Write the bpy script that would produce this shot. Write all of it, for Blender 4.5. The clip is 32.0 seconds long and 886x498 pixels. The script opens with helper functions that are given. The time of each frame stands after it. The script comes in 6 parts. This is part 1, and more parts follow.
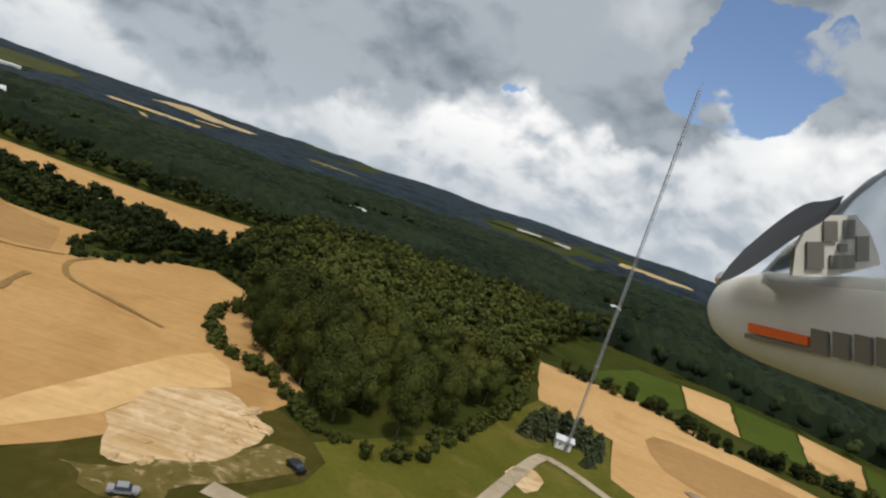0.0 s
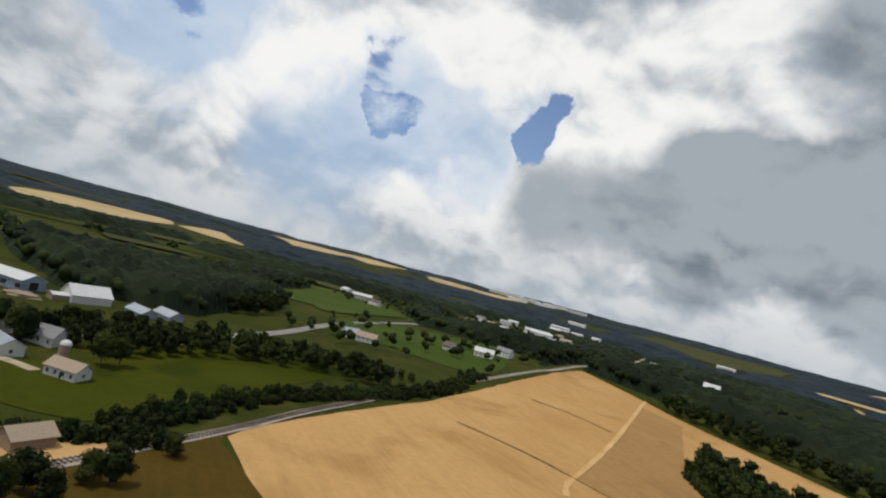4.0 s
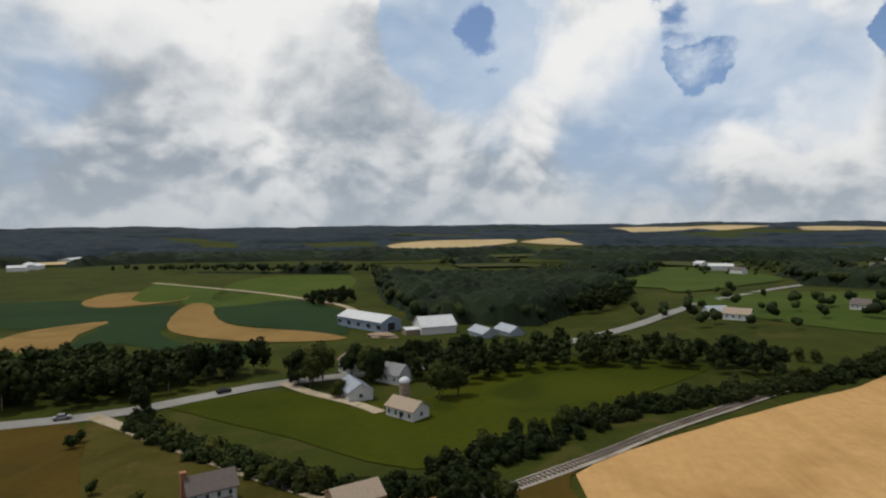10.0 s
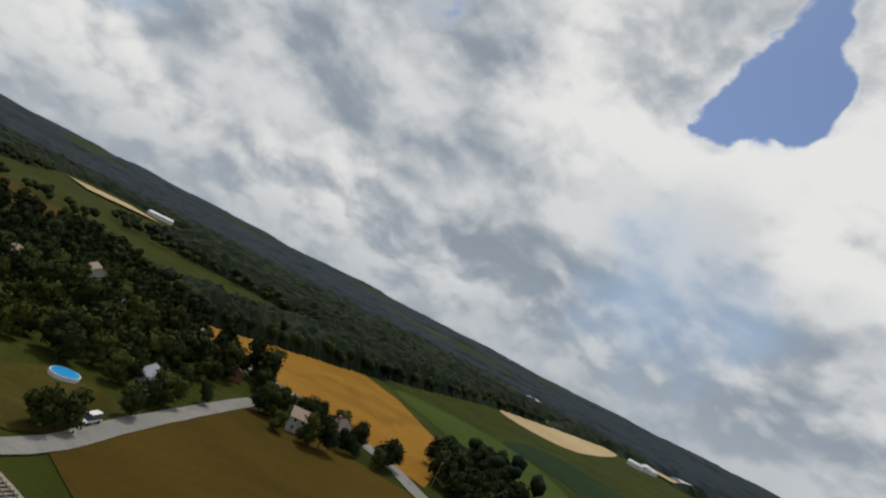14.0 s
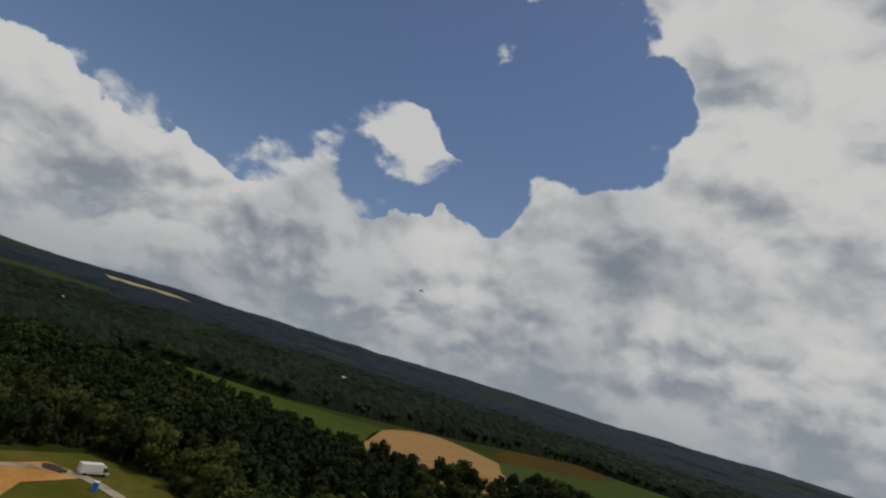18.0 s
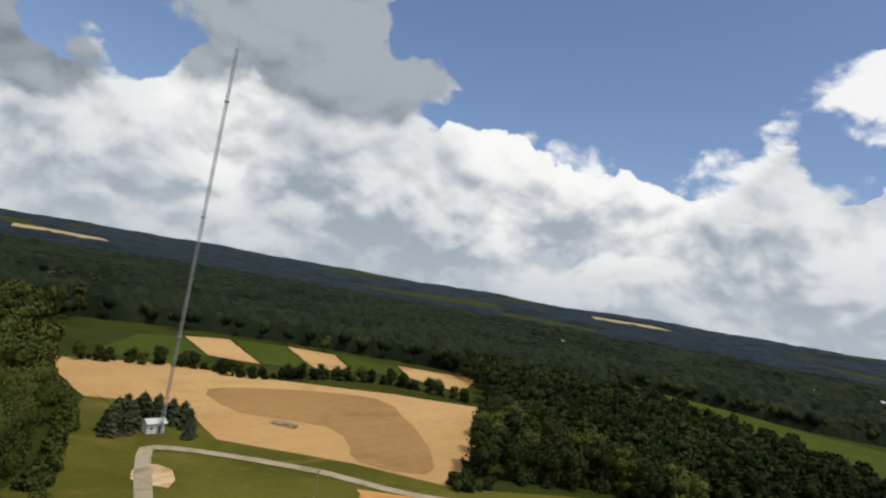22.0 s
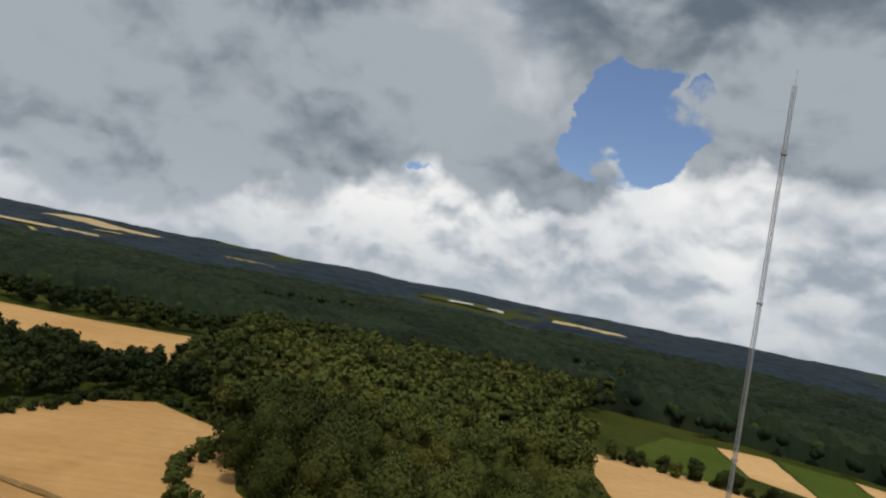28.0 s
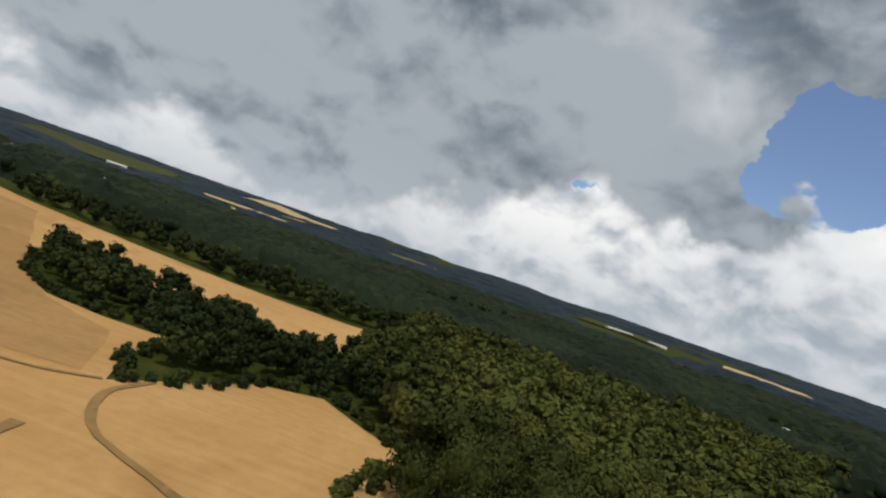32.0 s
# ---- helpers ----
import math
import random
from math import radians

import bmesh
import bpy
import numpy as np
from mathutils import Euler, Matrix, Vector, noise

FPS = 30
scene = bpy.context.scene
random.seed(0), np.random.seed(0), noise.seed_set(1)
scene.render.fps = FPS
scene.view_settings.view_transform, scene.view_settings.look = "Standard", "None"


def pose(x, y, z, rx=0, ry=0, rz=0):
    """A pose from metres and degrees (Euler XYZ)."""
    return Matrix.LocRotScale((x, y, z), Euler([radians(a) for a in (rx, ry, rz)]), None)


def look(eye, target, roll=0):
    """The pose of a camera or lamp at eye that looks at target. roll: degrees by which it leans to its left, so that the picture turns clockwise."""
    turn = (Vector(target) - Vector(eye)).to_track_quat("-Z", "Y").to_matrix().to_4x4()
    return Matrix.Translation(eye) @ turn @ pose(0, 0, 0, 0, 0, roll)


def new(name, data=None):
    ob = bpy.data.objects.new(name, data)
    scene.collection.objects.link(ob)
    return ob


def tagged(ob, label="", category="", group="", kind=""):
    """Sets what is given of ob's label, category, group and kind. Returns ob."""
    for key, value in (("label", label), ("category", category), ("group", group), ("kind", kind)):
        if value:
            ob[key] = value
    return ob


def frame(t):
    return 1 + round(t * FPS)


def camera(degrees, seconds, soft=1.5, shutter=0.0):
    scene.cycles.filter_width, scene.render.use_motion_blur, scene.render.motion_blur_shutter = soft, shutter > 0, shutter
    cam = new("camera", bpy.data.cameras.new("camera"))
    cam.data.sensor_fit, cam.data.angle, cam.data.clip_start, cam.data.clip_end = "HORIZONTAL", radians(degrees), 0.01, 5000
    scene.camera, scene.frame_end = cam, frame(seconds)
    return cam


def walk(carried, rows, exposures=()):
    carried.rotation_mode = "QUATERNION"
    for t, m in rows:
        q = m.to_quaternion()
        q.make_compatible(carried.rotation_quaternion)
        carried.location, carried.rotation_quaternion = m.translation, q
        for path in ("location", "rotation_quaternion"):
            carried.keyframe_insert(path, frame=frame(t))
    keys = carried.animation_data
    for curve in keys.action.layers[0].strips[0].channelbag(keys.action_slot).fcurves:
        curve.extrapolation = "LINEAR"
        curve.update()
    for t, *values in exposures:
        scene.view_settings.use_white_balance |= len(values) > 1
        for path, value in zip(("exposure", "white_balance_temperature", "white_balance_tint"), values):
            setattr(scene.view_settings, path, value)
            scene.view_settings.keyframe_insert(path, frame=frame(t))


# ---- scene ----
cam = camera(74.00, 32.0, soft=2.2)
# seconds, place in metres, turn in degrees
PATH = [
    (0.0, -1.39, -5.71, 57.34, 84.60, -18.74, -0.32),
    (0.5, -1.00, -2.43, 57.24, 87.26, -16.88, 8.44),
    (1.0, -1.48, 0.63, 57.21, 90.89, -16.19, 16.97),
    (1.5, -2.75, 3.75, 57.09, 93.42, -16.57, 25.11),
    (2.0, -4.62, 7.13, 56.69, 94.44, -15.42, 32.35),
    (2.5, -6.91, 10.83, 55.83, 95.88, -15.05, 38.67),
    (3.0, -9.35, 14.85, 54.86, 94.83, -7.73, 47.29),
    (3.5, -11.68, 19.05, 54.10, 94.37, -10.65, 54.94),
    (5.5, -22.57, 35.71, 53.27, 89.29, -13.10, 83.32),
    (6.0, -26.15, 37.04, 52.93, 89.81, -10.23, 87.11),
    (6.5, -29.85, 37.64, 52.53, 89.57, -3.62, 96.13),
    (7.0, -33.38, 38.07, 52.11, 88.60, -1.97, 100.75),
    (7.5, -36.54, 38.34, 51.65, 89.63, 0.04, 100.29),
    (8.0, -39.39, 38.43, 51.14, 90.74, 4.19, 100.55),
    (8.5, -42.06, 38.51, 50.73, 91.70, 2.51, 100.48),
    (9.0, -44.77, 38.72, 50.63, 91.38, 3.52, 98.13),
    (9.5, -47.63, 39.21, 50.71, 89.41, 3.79, 96.84),
    (10.0, -50.61, 39.87, 50.75, 88.09, 0.49, 96.00),
    (10.5, -53.83, 40.35, 50.54, 87.24, -9.01, 92.51),
    (11.0, -57.40, 40.20, 50.05, 88.27, -13.01, 88.87),
    (11.5, -61.08, 39.51, 49.47, 88.76, -19.80, 91.38),
    (12.0, -64.58, 38.99, 48.98, 88.88, -22.47, 105.97),
    (12.5, -67.68, 38.91, 48.47, 92.89, -25.34, 119.02),
    (13.0, -70.60, 38.41, 48.28, 97.47, -29.44, 126.85),
    (13.5, -73.29, 36.68, 48.71, 96.79, -26.85, 138.40),
    (14.0, -75.50, 33.87, 49.29, 97.76, -27.19, 153.55),
    (14.5, -77.07, 30.33, 49.69, 97.94, -31.15, 165.40),
    (15.0, -77.79, 26.23, 49.91, 95.97, -36.51, 180.49),
    (15.5, -77.17, 21.37, 50.31, 89.66, -25.51, 200.13),
    (17.5, -60.00, 3.41, 49.96, 103.49, -15.41, 248.37),
    (18.0, -57.15, 1.62, 50.18, 102.26, -16.80, 258.51),
    (18.5, -55.05, 0.99, 50.65, 99.93, -20.82, 265.98),
    (19.0, -53.15, 1.14, 51.51, 94.64, -15.38, 271.84),
    (19.5, -50.92, 1.85, 52.31, 89.28, -11.04, 278.98),
    (20.0, -48.32, 2.71, 52.56, 85.98, -14.44, 286.91),
    (20.5, -45.46, 3.95, 52.20, 86.01, -13.07, 290.45),
    (21.0, -42.72, 5.63, 51.34, 89.86, -11.58, 293.40),
    (21.5, -40.02, 7.58, 50.58, 92.38, -5.09, 299.08),
    (22.0, -37.48, 9.57, 50.07, 93.89, -9.81, 304.05),
    (22.5, -35.17, 11.60, 49.85, 95.28, -13.32, 304.12),
    (23.0, -33.19, 13.85, 49.96, 95.37, -12.27, 307.78),
    (23.5, -31.40, 16.38, 50.39, 92.99, -12.63, 317.75),
    (24.0, -29.98, 19.07, 50.42, 89.88, -14.25, 326.57),
    (24.5, -28.99, 21.70, 49.79, 90.58, -13.95, 330.48),
    (25.0, -28.30, 24.35, 49.09, 92.15, -11.47, 334.75),
    (25.5, -27.78, 27.21, 48.45, 94.27, -9.70, 340.39),
    (26.0, -27.20, 30.31, 47.74, 95.06, -9.85, 344.82),
    (26.5, -26.73, 33.44, 47.12, 96.66, -10.26, 346.54),
    (28.5, -26.74, 44.95, 47.62, 92.41, -12.40, 357.92),
    (29.0, -28.81, 50.08, 47.16, 89.64, -11.85, 369.32),
    (29.5, -31.45, 55.59, 46.54, 86.70, -3.36, 381.23),
    (30.0, -33.84, 60.60, 45.61, 86.33, 4.31, 382.50),
    (30.5, -35.63, 64.87, 44.61, 86.41, 10.51, 374.50),
    (31.0, -37.18, 68.62, 43.63, 86.57, 10.58, 369.44),
    (31.5, -38.65, 72.28, 42.87, 89.86, -6.44, 366.32),
    (32.0, -40.09, 76.04, 42.43, 91.47, -18.80, 366.90),
]
walk(cam, [(t, pose(x, y, z, a, b, c)) for t, x, y, z, a, b, c in PATH], [(0, 0.05), (3, -0.12), (7, -0.12), (10, -0.2), (12, -0.22), (14, -0.34), (15.5, -0.45), (17, -0.7), (18, -0.8), (19, -0.68), (19.5, -0.35), (20, -0.02), (24, -0.1), (27, -0.12), (29, -0.08), (32, -0.05)])

from mathutils.geometry import delaunay_2d_cdt

TAU = math.tau

# ---------------------------------------------------------------- light
SUN_AZ, SUN_EL = 265.0, 67.0

sun_data = bpy.data.lights.new("sun", "SUN")
sun_data.energy, sun_data.angle, sun_data.color = 2.55, radians(0.6), (1.0, 0.95, 0.86)
sun = new("sun", sun_data)
sun.matrix_world = look((math.cos(radians(SUN_AZ)) * 300, math.sin(radians(SUN_AZ)) * 300, 300 * math.tan(radians(SUN_EL))), (0, 0, 0))


class Tree:
    """A small node-tree writer."""

    def __init__(self, tree):
        self.t = tree
        tree.nodes.clear()

    def n(self, kind, **values):
        node = self.t.nodes.new(kind)
        for k, v in values.items():
            if k in ("operation", "blend_type", "data_type", "sky_type", "sun_disc", "sun_elevation", "sun_rotation", "noise_dimensions", "interpolation_type", "feature", "wave_type", "bands_direction", "distance"):
                setattr_of(node, k, v)
            else:
                node.inputs[int(k[1:]) if k[0] == "i" and k[1:].isdigit() else k].default_value = v
        return node

    def l(self, a, b):
        self.t.links.new(a, b)

    def math(self, op, a, b=None, clamp=False):
        m = self.t.nodes.new("ShaderNodeMath")
        m.operation, m.use_clamp = op, clamp
        for i, v in enumerate((a, b)):
            if v is None:
                continue
            if isinstance(v, (int, float)):
                m.inputs[i].default_value = v
            else:
                self.l(v, m.inputs[i])
        return m.outputs[0]

    def mix(self, f, a, b, blend="MIX"):
        m = self.t.nodes.new("ShaderNodeMix")
        m.data_type, m.blend_type = "RGBA", blend
        for sock, v in ((m.inputs[0], f), (m.inputs[6], a), (m.inputs[7], b)):
            if isinstance(v, (int, float)):
                sock.default_value = v
            elif isinstance(v, tuple):
                sock.default_value = (*v, 1.0)
            else:
                self.l(v, sock)
        return m.outputs[2]

    def noise(self, vec, scale, detail=4.0, rough=0.55, dist=0.0):
        m = self.t.nodes.new("ShaderNodeTexNoise")
        m.inputs["Scale"].default_value, m.inputs["Detail"].default_value = scale, detail
        m.inputs["Roughness"].default_value, m.inputs["Distortion"].default_value = rough, dist
        if vec is not None:
            self.l(vec, m.inputs["Vector"])
        return m.outputs["Fac"]

    def span(self, v, a, b, lo=0.0, hi=1.0, smooth=True):
        m = self.t.nodes.new("ShaderNodeMapRange")
        m.interpolation_type = "SMOOTHSTEP" if smooth else "LINEAR"
        self.l(v, m.inputs[0])
        for i, x in enumerate((a, b, lo, hi)):
            m.inputs[i + 1].default_value = x
        return m.outputs[0]


def setattr_of(node, key, value):
    if key == "sky_type":
        node.sky_type = value
    elif key == "sun_disc":
        node.sun_disc = value
    elif key == "sun_elevation":
        node.sun_elevation = value
    elif key == "sun_rotation":
        node.sun_rotation = value


def way(az, el):
    a, e = radians(az), radians(el)
    return Vector((math.cos(a) * math.cos(e), math.sin(a) * math.cos(e), math.sin(e)))


def make_sky():
    world = bpy.data.worlds.new("sky")
    scene.world = world
    world.use_nodes = True
    k = Tree(world.node_tree)
    sky = k.n("ShaderNodeTexSky", sky_type="NISHITA", sun_disc=False, sun_elevation=radians(SUN_EL), sun_rotation=radians(90 - SUN_AZ))
    coord = k.t.nodes.new("ShaderNodeTexCoord")
    sep = k.t.nodes.new("ShaderNodeSeparateXYZ")
    k.l(coord.outputs["Generated"], sep.inputs[0])
    z = sep.outputs[2]

    def vmath(op, a, b, c=None):
        m = k.t.nodes.new("ShaderNodeVectorMath")
        m.operation = op
        for i, v in enumerate((a, b, c)):
            if v is None:
                continue
            if isinstance(v, tuple):
                m.inputs[i].default_value = v
            else:
                k.l(v, m.inputs[i])
        return m

    def billow(vec, scale, octaves, smooth=0.5):
        """Rounded heaps, higher in their middle."""
        cell = k.t.nodes.new("ShaderNodeTexVoronoi")
        cell.feature, cell.normalize = "SMOOTH_F1", True
        cell.inputs["Scale"].default_value, cell.inputs["Detail"].default_value = scale, octaves
        cell.inputs["Roughness"].default_value, cell.inputs["Lacunarity"].default_value = 0.52, 2.3
        cell.inputs["Smoothness"].default_value = smooth
        k.l(vec, cell.inputs["Vector"])
        return k.math("SUBTRACT", 0.42, cell.outputs["Distance"])

    def swirl(vec, scale, much):
        w = k.t.nodes.new("ShaderNodeTexNoise")
        w.inputs["Scale"].default_value, w.inputs["Detail"].default_value = scale, 7.0
        k.l(vec, w.inputs["Vector"])
        centred = vmath("SUBTRACT", w.outputs["Color"], (0.5, 0.5, 0.5)).outputs[0]
        return vmath("MULTIPLY_ADD", centred, (much, much, much), vec).outputs[0]

    bent = vmath("NORMALIZE", swirl(coord.outputs["Generated"], 7.0, 0.20), None).outputs[0]

    def lobes(places):
        total = None
        for az, el, wide in places:
            d = vmath("DOT_PRODUCT", bent, tuple(way(az, el)))
            v = k.span(d.outputs["Value"], math.cos(radians(wide * 2.1)), math.cos(radians(wide * 0.1)))
            total = v if total is None else k.math("ADD", total, v)
        return k.math("MINIMUM", total, 1.15)

    low_sky = k.span(z, 0.30, 0.06)

    def heaps(lift, fine):
        """How thick the cloud is; smaller heaps towards the horizon. lift looks that much higher up."""
        at = vmath("ADD", coord.outputs["Generated"], (0.0, -lift * 0.3, lift)).outputs[0]
        at = vmath("MULTIPLY", swirl(at, 6.0, 0.10), (1.0, 1.0, 1.55)).outputs[0]
        big = k.math("ADD", k.math("MULTIPLY", k.math("SUBTRACT", k.noise(at, 3.1, 3.0 + fine, 0.5), 0.5), 1.9), billow(at, 6.0, 2.0 + 0.5 * fine))
        small = k.math("ADD", k.math("MULTIPLY", k.math("SUBTRACT", k.noise(at, 6.5, 3.0 + fine, 0.5), 0.5), 1.5), billow(at, 13.0, 1.0 + 0.5 * fine))
        m = k.t.nodes.new("ShaderNodeMix")
        m.data_type = "FLOAT"
        k.l(low_sky, m.inputs[0])
        k.l(big, m.inputs[2])
        k.l(small, m.inputs[3])
        return m.outputs[0]

    body, soft, above, close = heaps(0.0, 4.0), heaps(0.0, 0.0), heaps(0.085, 0.0), heaps(0.022, 3.0)
    dark = k.span(k.math("ADD", lobes(DARK_CLOUD), k.math("MULTIPLY", body, 1.1)), 0.25, 1.25)
    grey = k.span(k.math("ADD", lobes(GREY_CLOUD), k.math("MULTIPLY", body, 1.0)), 0.30, 1.4)
    white, faint = lobes(WHITE_CLOUD), lobes(FAINT_GAPS)
    cover = k.math("ADD", k.math("MULTIPLY", body, 1.30), 0.36)
    cover = k.math("SUBTRACT", cover, k.math("MULTIPLY", lobes(BLUE_GAPS), 0.95))
    cover = k.math("ADD", cover, k.math("MULTIPLY", white, 0.42))
    cover = k.math("ADD", cover, k.math("MULTIPLY", k.math("ADD", dark, grey), 0.20))
    dense = k.span(cover, -0.04, 0.13)
    slope = k.math("ADD", k.math("MULTIPLY", k.math("SUBTRACT", soft, above), 0.62), k.math("MULTIPLY", k.math("SUBTRACT", body, close), 0.75))
    slope = k.math("ADD", slope, k.math("MULTIPLY", k.math("SUBTRACT", body, soft), 0.28))
    slope = k.math("ADD", slope, k.math("MULTIPLY", white, 0.16))
    slope = k.math("SUBTRACT", slope, k.math("MULTIPLY", grey, 0.10))
    lit = k.span(slope, -0.34, 0.27)
    thin = k.span(cover, 0.30, 0.02)
    cloud = k.mix(lit, (0.37, 0.425, 0.49), (0.99, 0.985, 0.97))
    cloud = k.mix(k.math("MULTIPLY", thin, 0.55), cloud, (0.84, 0.88, 0.92))
    cloud = k.mix(k.math("MULTIPLY", grey, 0.50), cloud, k.mix(lit, (0.27, 0.33, 0.40), (0.66, 0.70, 0.74)))
    cloud = k.mix(k.math("MULTIPLY", dark, 0.90, True), cloud, k.mix(lit, (0.105, 0.140, 0.180), (0.33, 0.38, 0.43)))
    cloud = k.mix(k.math("MULTIPLY", k.span(k.math("SUBTRACT", faint, k.math("MULTIPLY", body, 1.2)), 0.1, 1.1), 0.75), cloud, (0.40, 0.55, 0.76))
    blue = k.mix(1.0, sky.outputs[0], (0.108, 0.112, 0.124), "MULTIPLY")
    both = k.mix(dense, blue, cloud)
    haze = k.span(z, -0.02, 0.17, 0.72, 0.0)
    both = k.mix(haze, both, (0.46, 0.515, 0.57))
    back = k.t.nodes.new("ShaderNodeBackground")
    back.inputs[1].default_value = 1.0
    out = k.t.nodes.new("ShaderNodeOutputWorld")
    k.l(both, back.inputs[0])
    k.l(back.outputs[0], out.inputs[0])


# azimuth, elevation, half width in degrees
BLUE_GAPS = [(23, 21, 5), (14, 22, 7), (7, 22, 6), (358, 25, 6), (354, 21, 4), (342, 30, 5), (337, 26, 4), (355, 32, 4), (351, 23, 5), (7, 22, 5), (40, 22, 5), (28, 23, 6), (14, 23, 6), (4, 23, 6), (358, 22, 5), (43, 17, 3), (7, 19, 3), (66, 17, 4), (31, 23, 4), (23, 25, 6), (15, 23, 6), (11, 27, 6), (40, 20, 3), (6, 22, 5), (71, 20, 2), (65, 21, 3), (67, 18, 3), (61, 19, 2), (86, 13, 2), (148, 16, 2), (147, 13, 2), (84, 12, 2), (224, 31, 4), (199, 31, 5), (198, 36, 5), (200, 28, 3), (281, 28, 4), (163, 17, 3), (162, 13, 2), (183, 17, 3)]
FAINT_GAPS = [(183, 16, 5), (168, 8, 5), (154, 13, 4), (282, 14, 4), (299, 13, 3), (185, 19, 4), (184, 18, 4), (161, 16, 4), (226, 12, 6)]
DARK_CLOUD = [(102, 28, 9), (113, 29, 7), (94, 25, 7), (93, 30, 9), (131, 12, 5), (121, 12, 5), (111, 13, 6), (104, 13, 4), (83, 26, 7), (63, 27, 8), (51, 28, 8), (57, 24, 5), (48, 25, 6), (56, 24, 5), (40, 27, 6), (99, 13, 5), (91, 14, 4), (112, 12, 6), (124, 13, 5), (113, 14, 6), (100, 16, 6), (130, 11, 4), (143, 9, 4), (49, 22, 5), (78, 16, 4), (72, 14, 3), (79, 15, 4), (73, 14, 3)]
GREY_CLOUD = [(218, 9, 6), (189, 12, 5), (197, 14, 4), (169, 7, 4), (190, 8, 5), (211, 9, 5), (248, 12, 5), (232, 10, 6), (229, 15, 6), (240, 13, 5), (238, 7, 4), (263, 26, 8), (260, 29, 7), (270, 17, 6), (274, 15, 4), (298, 19, 5), (264, 16, 4), (192, 12, 5), (186, 8, 5), (5, 9, 4), (336, 18, 4), (339, 10, 5), (40, 7, 5), (40, 8, 6), (48, 8, 4), (2, 10, 5), (64, 7, 5), (73, 13, 5), (45, 9, 5)]
WHITE_CLOUD = [(1, 18, 4), (19, 17, 4), (12, 15, 4), (331, 32, 6), (324, 34, 6), (332, 23, 3), (29, 16, 6), (348, 27, 2), (349, 30, 2), (358, 15, 4), (342, 20, 5), (358, 18, 3), (34, 18, 4), (23, 20, 2), (19, 18, 3), (1, 17, 5), (58, 17, 5), (49, 19, 3), (54, 13, 4), (27, 17, 5), (9, 16, 4), (58, 18, 4), (49, 19, 3), (34, 19, 4), (22, 21, 2), (18, 18, 3), (57, 12, 4), (42, 14, 4), (11, 16, 4), (76, 20, 3), (85, 21, 4), (56, 20, 4), (63, 16, 4), (99, 10, 5), (86, 10, 5), (47, 20, 4), (110, 19, 5), (138, 17, 7), (121, 10, 4), (95, 11, 4), (80, 9, 4), (145, 7, 4), (106, 7, 3), (148, 15, 5), (158, 12, 5), (116, 20, 5), (134, 20, 5), (122, 9, 5), (140, 14, 4), (223, 15, 5), (204, 14, 5), (193, 19, 5), (172, 16, 6), (159, 15, 4), (182, 12, 5), (177, 19, 5), (207, 18, 5), (230, 27, 5), (216, 26, 6), (213, 31, 5), (242, 20, 5), (229, 18, 3), (207, 35, 5), (283, 20, 5), (276, 21, 4), (300, 10, 4), (288, 15, 3), (267, 13, 4), (306, 10, 4)]
make_sky()

# ---------------------------------------------------------------- materials


def shader(name, rough=0.9, metal=0.0):
    m = bpy.data.materials.new(name)
    m.use_nodes = True
    k = Tree(m.node_tree)
    b = k.t.nodes.new("ShaderNodeBsdfPrincipled")
    out = k.t.nodes.new("ShaderNodeOutputMaterial")
    k.l(b.outputs[0], out.inputs[0])
    b.inputs["Roughness"].default_value, b.inputs["Metallic"].default_value = rough, metal
    b.inputs["Specular IOR Level"].default_value = 0.3
    return m, k, b


def place_of(k, turn=0.0, stretch=(1, 1, 1)):
    geo = k.t.nodes.new("ShaderNodeNewGeometry")
    mp = k.t.nodes.new("ShaderNodeMapping")
    mp.inputs["Rotation"].default_value = (0, 0, radians(turn))
    mp.inputs["Scale"].default_value = stretch
    k.l(geo.outputs["Position"], mp.inputs[0])
    return mp.outputs[0]


def relief(k, b, fac, strength, dist):
    bump = k.t.nodes.new("ShaderNodeBump")
    bump.inputs["Strength"].default_value, bump.inputs["Distance"].default_value = strength, dist
    k.l(fac, bump.inputs["Height"])
    k.l(bump.outputs[0], b.inputs["Normal"])


def land(name, dark, light, tint=None, rows=None, big=0.018, fine=0.9, bump=0.25, streak=0.35, cover=0.52):
    """A field or meadow: broad patches, fine tufts, and rows in the direction given in degrees."""
    m, k, b = shader(name, 1.0)
    b.inputs["Specular IOR Level"].default_value = 0.04
    p = place_of(k)
    broad = k.noise(p, big, 5.0, 0.6, 0.6)
    tuft = k.noise(p, fine, 6.0, 0.65)
    col = k.mix(k.span(broad, 0.3, 0.7), dark, light)
    if tint:
        col = k.mix(k.span(k.noise(p, big * 2.7, 3.0, 0.5, 1.0), cover, cover + 0.2, 0, 0.75), col, tint)
    col = k.mix(k.span(tuft, 0.25, 0.75, 0.0, 0.30), col, tuple(c * 0.55 for c in dark))
    if rows is not None:
        q = place_of(k, -rows, (0.012, 0.55, 1))
        s = k.noise(q, 1.0, 5.0, 0.6)
        col = k.mix(k.span(s, 0.35, 0.7, 0.0, streak), col, tuple(min(c * 1.35, 0.9) for c in light))
        q2 = place_of(k, -rows, (0.02, 0.16, 1))
        s2 = k.noise(q2, 1.0, 3.0, 0.5)
        col = k.mix(k.span(s2, 0.5, 0.75, 0.0, streak), col, tuple(c * 0.72 for c in dark))
    k.l(col, b.inputs["Base Color"])
    relief(k, b, tuft, bump, 0.3)
    return m


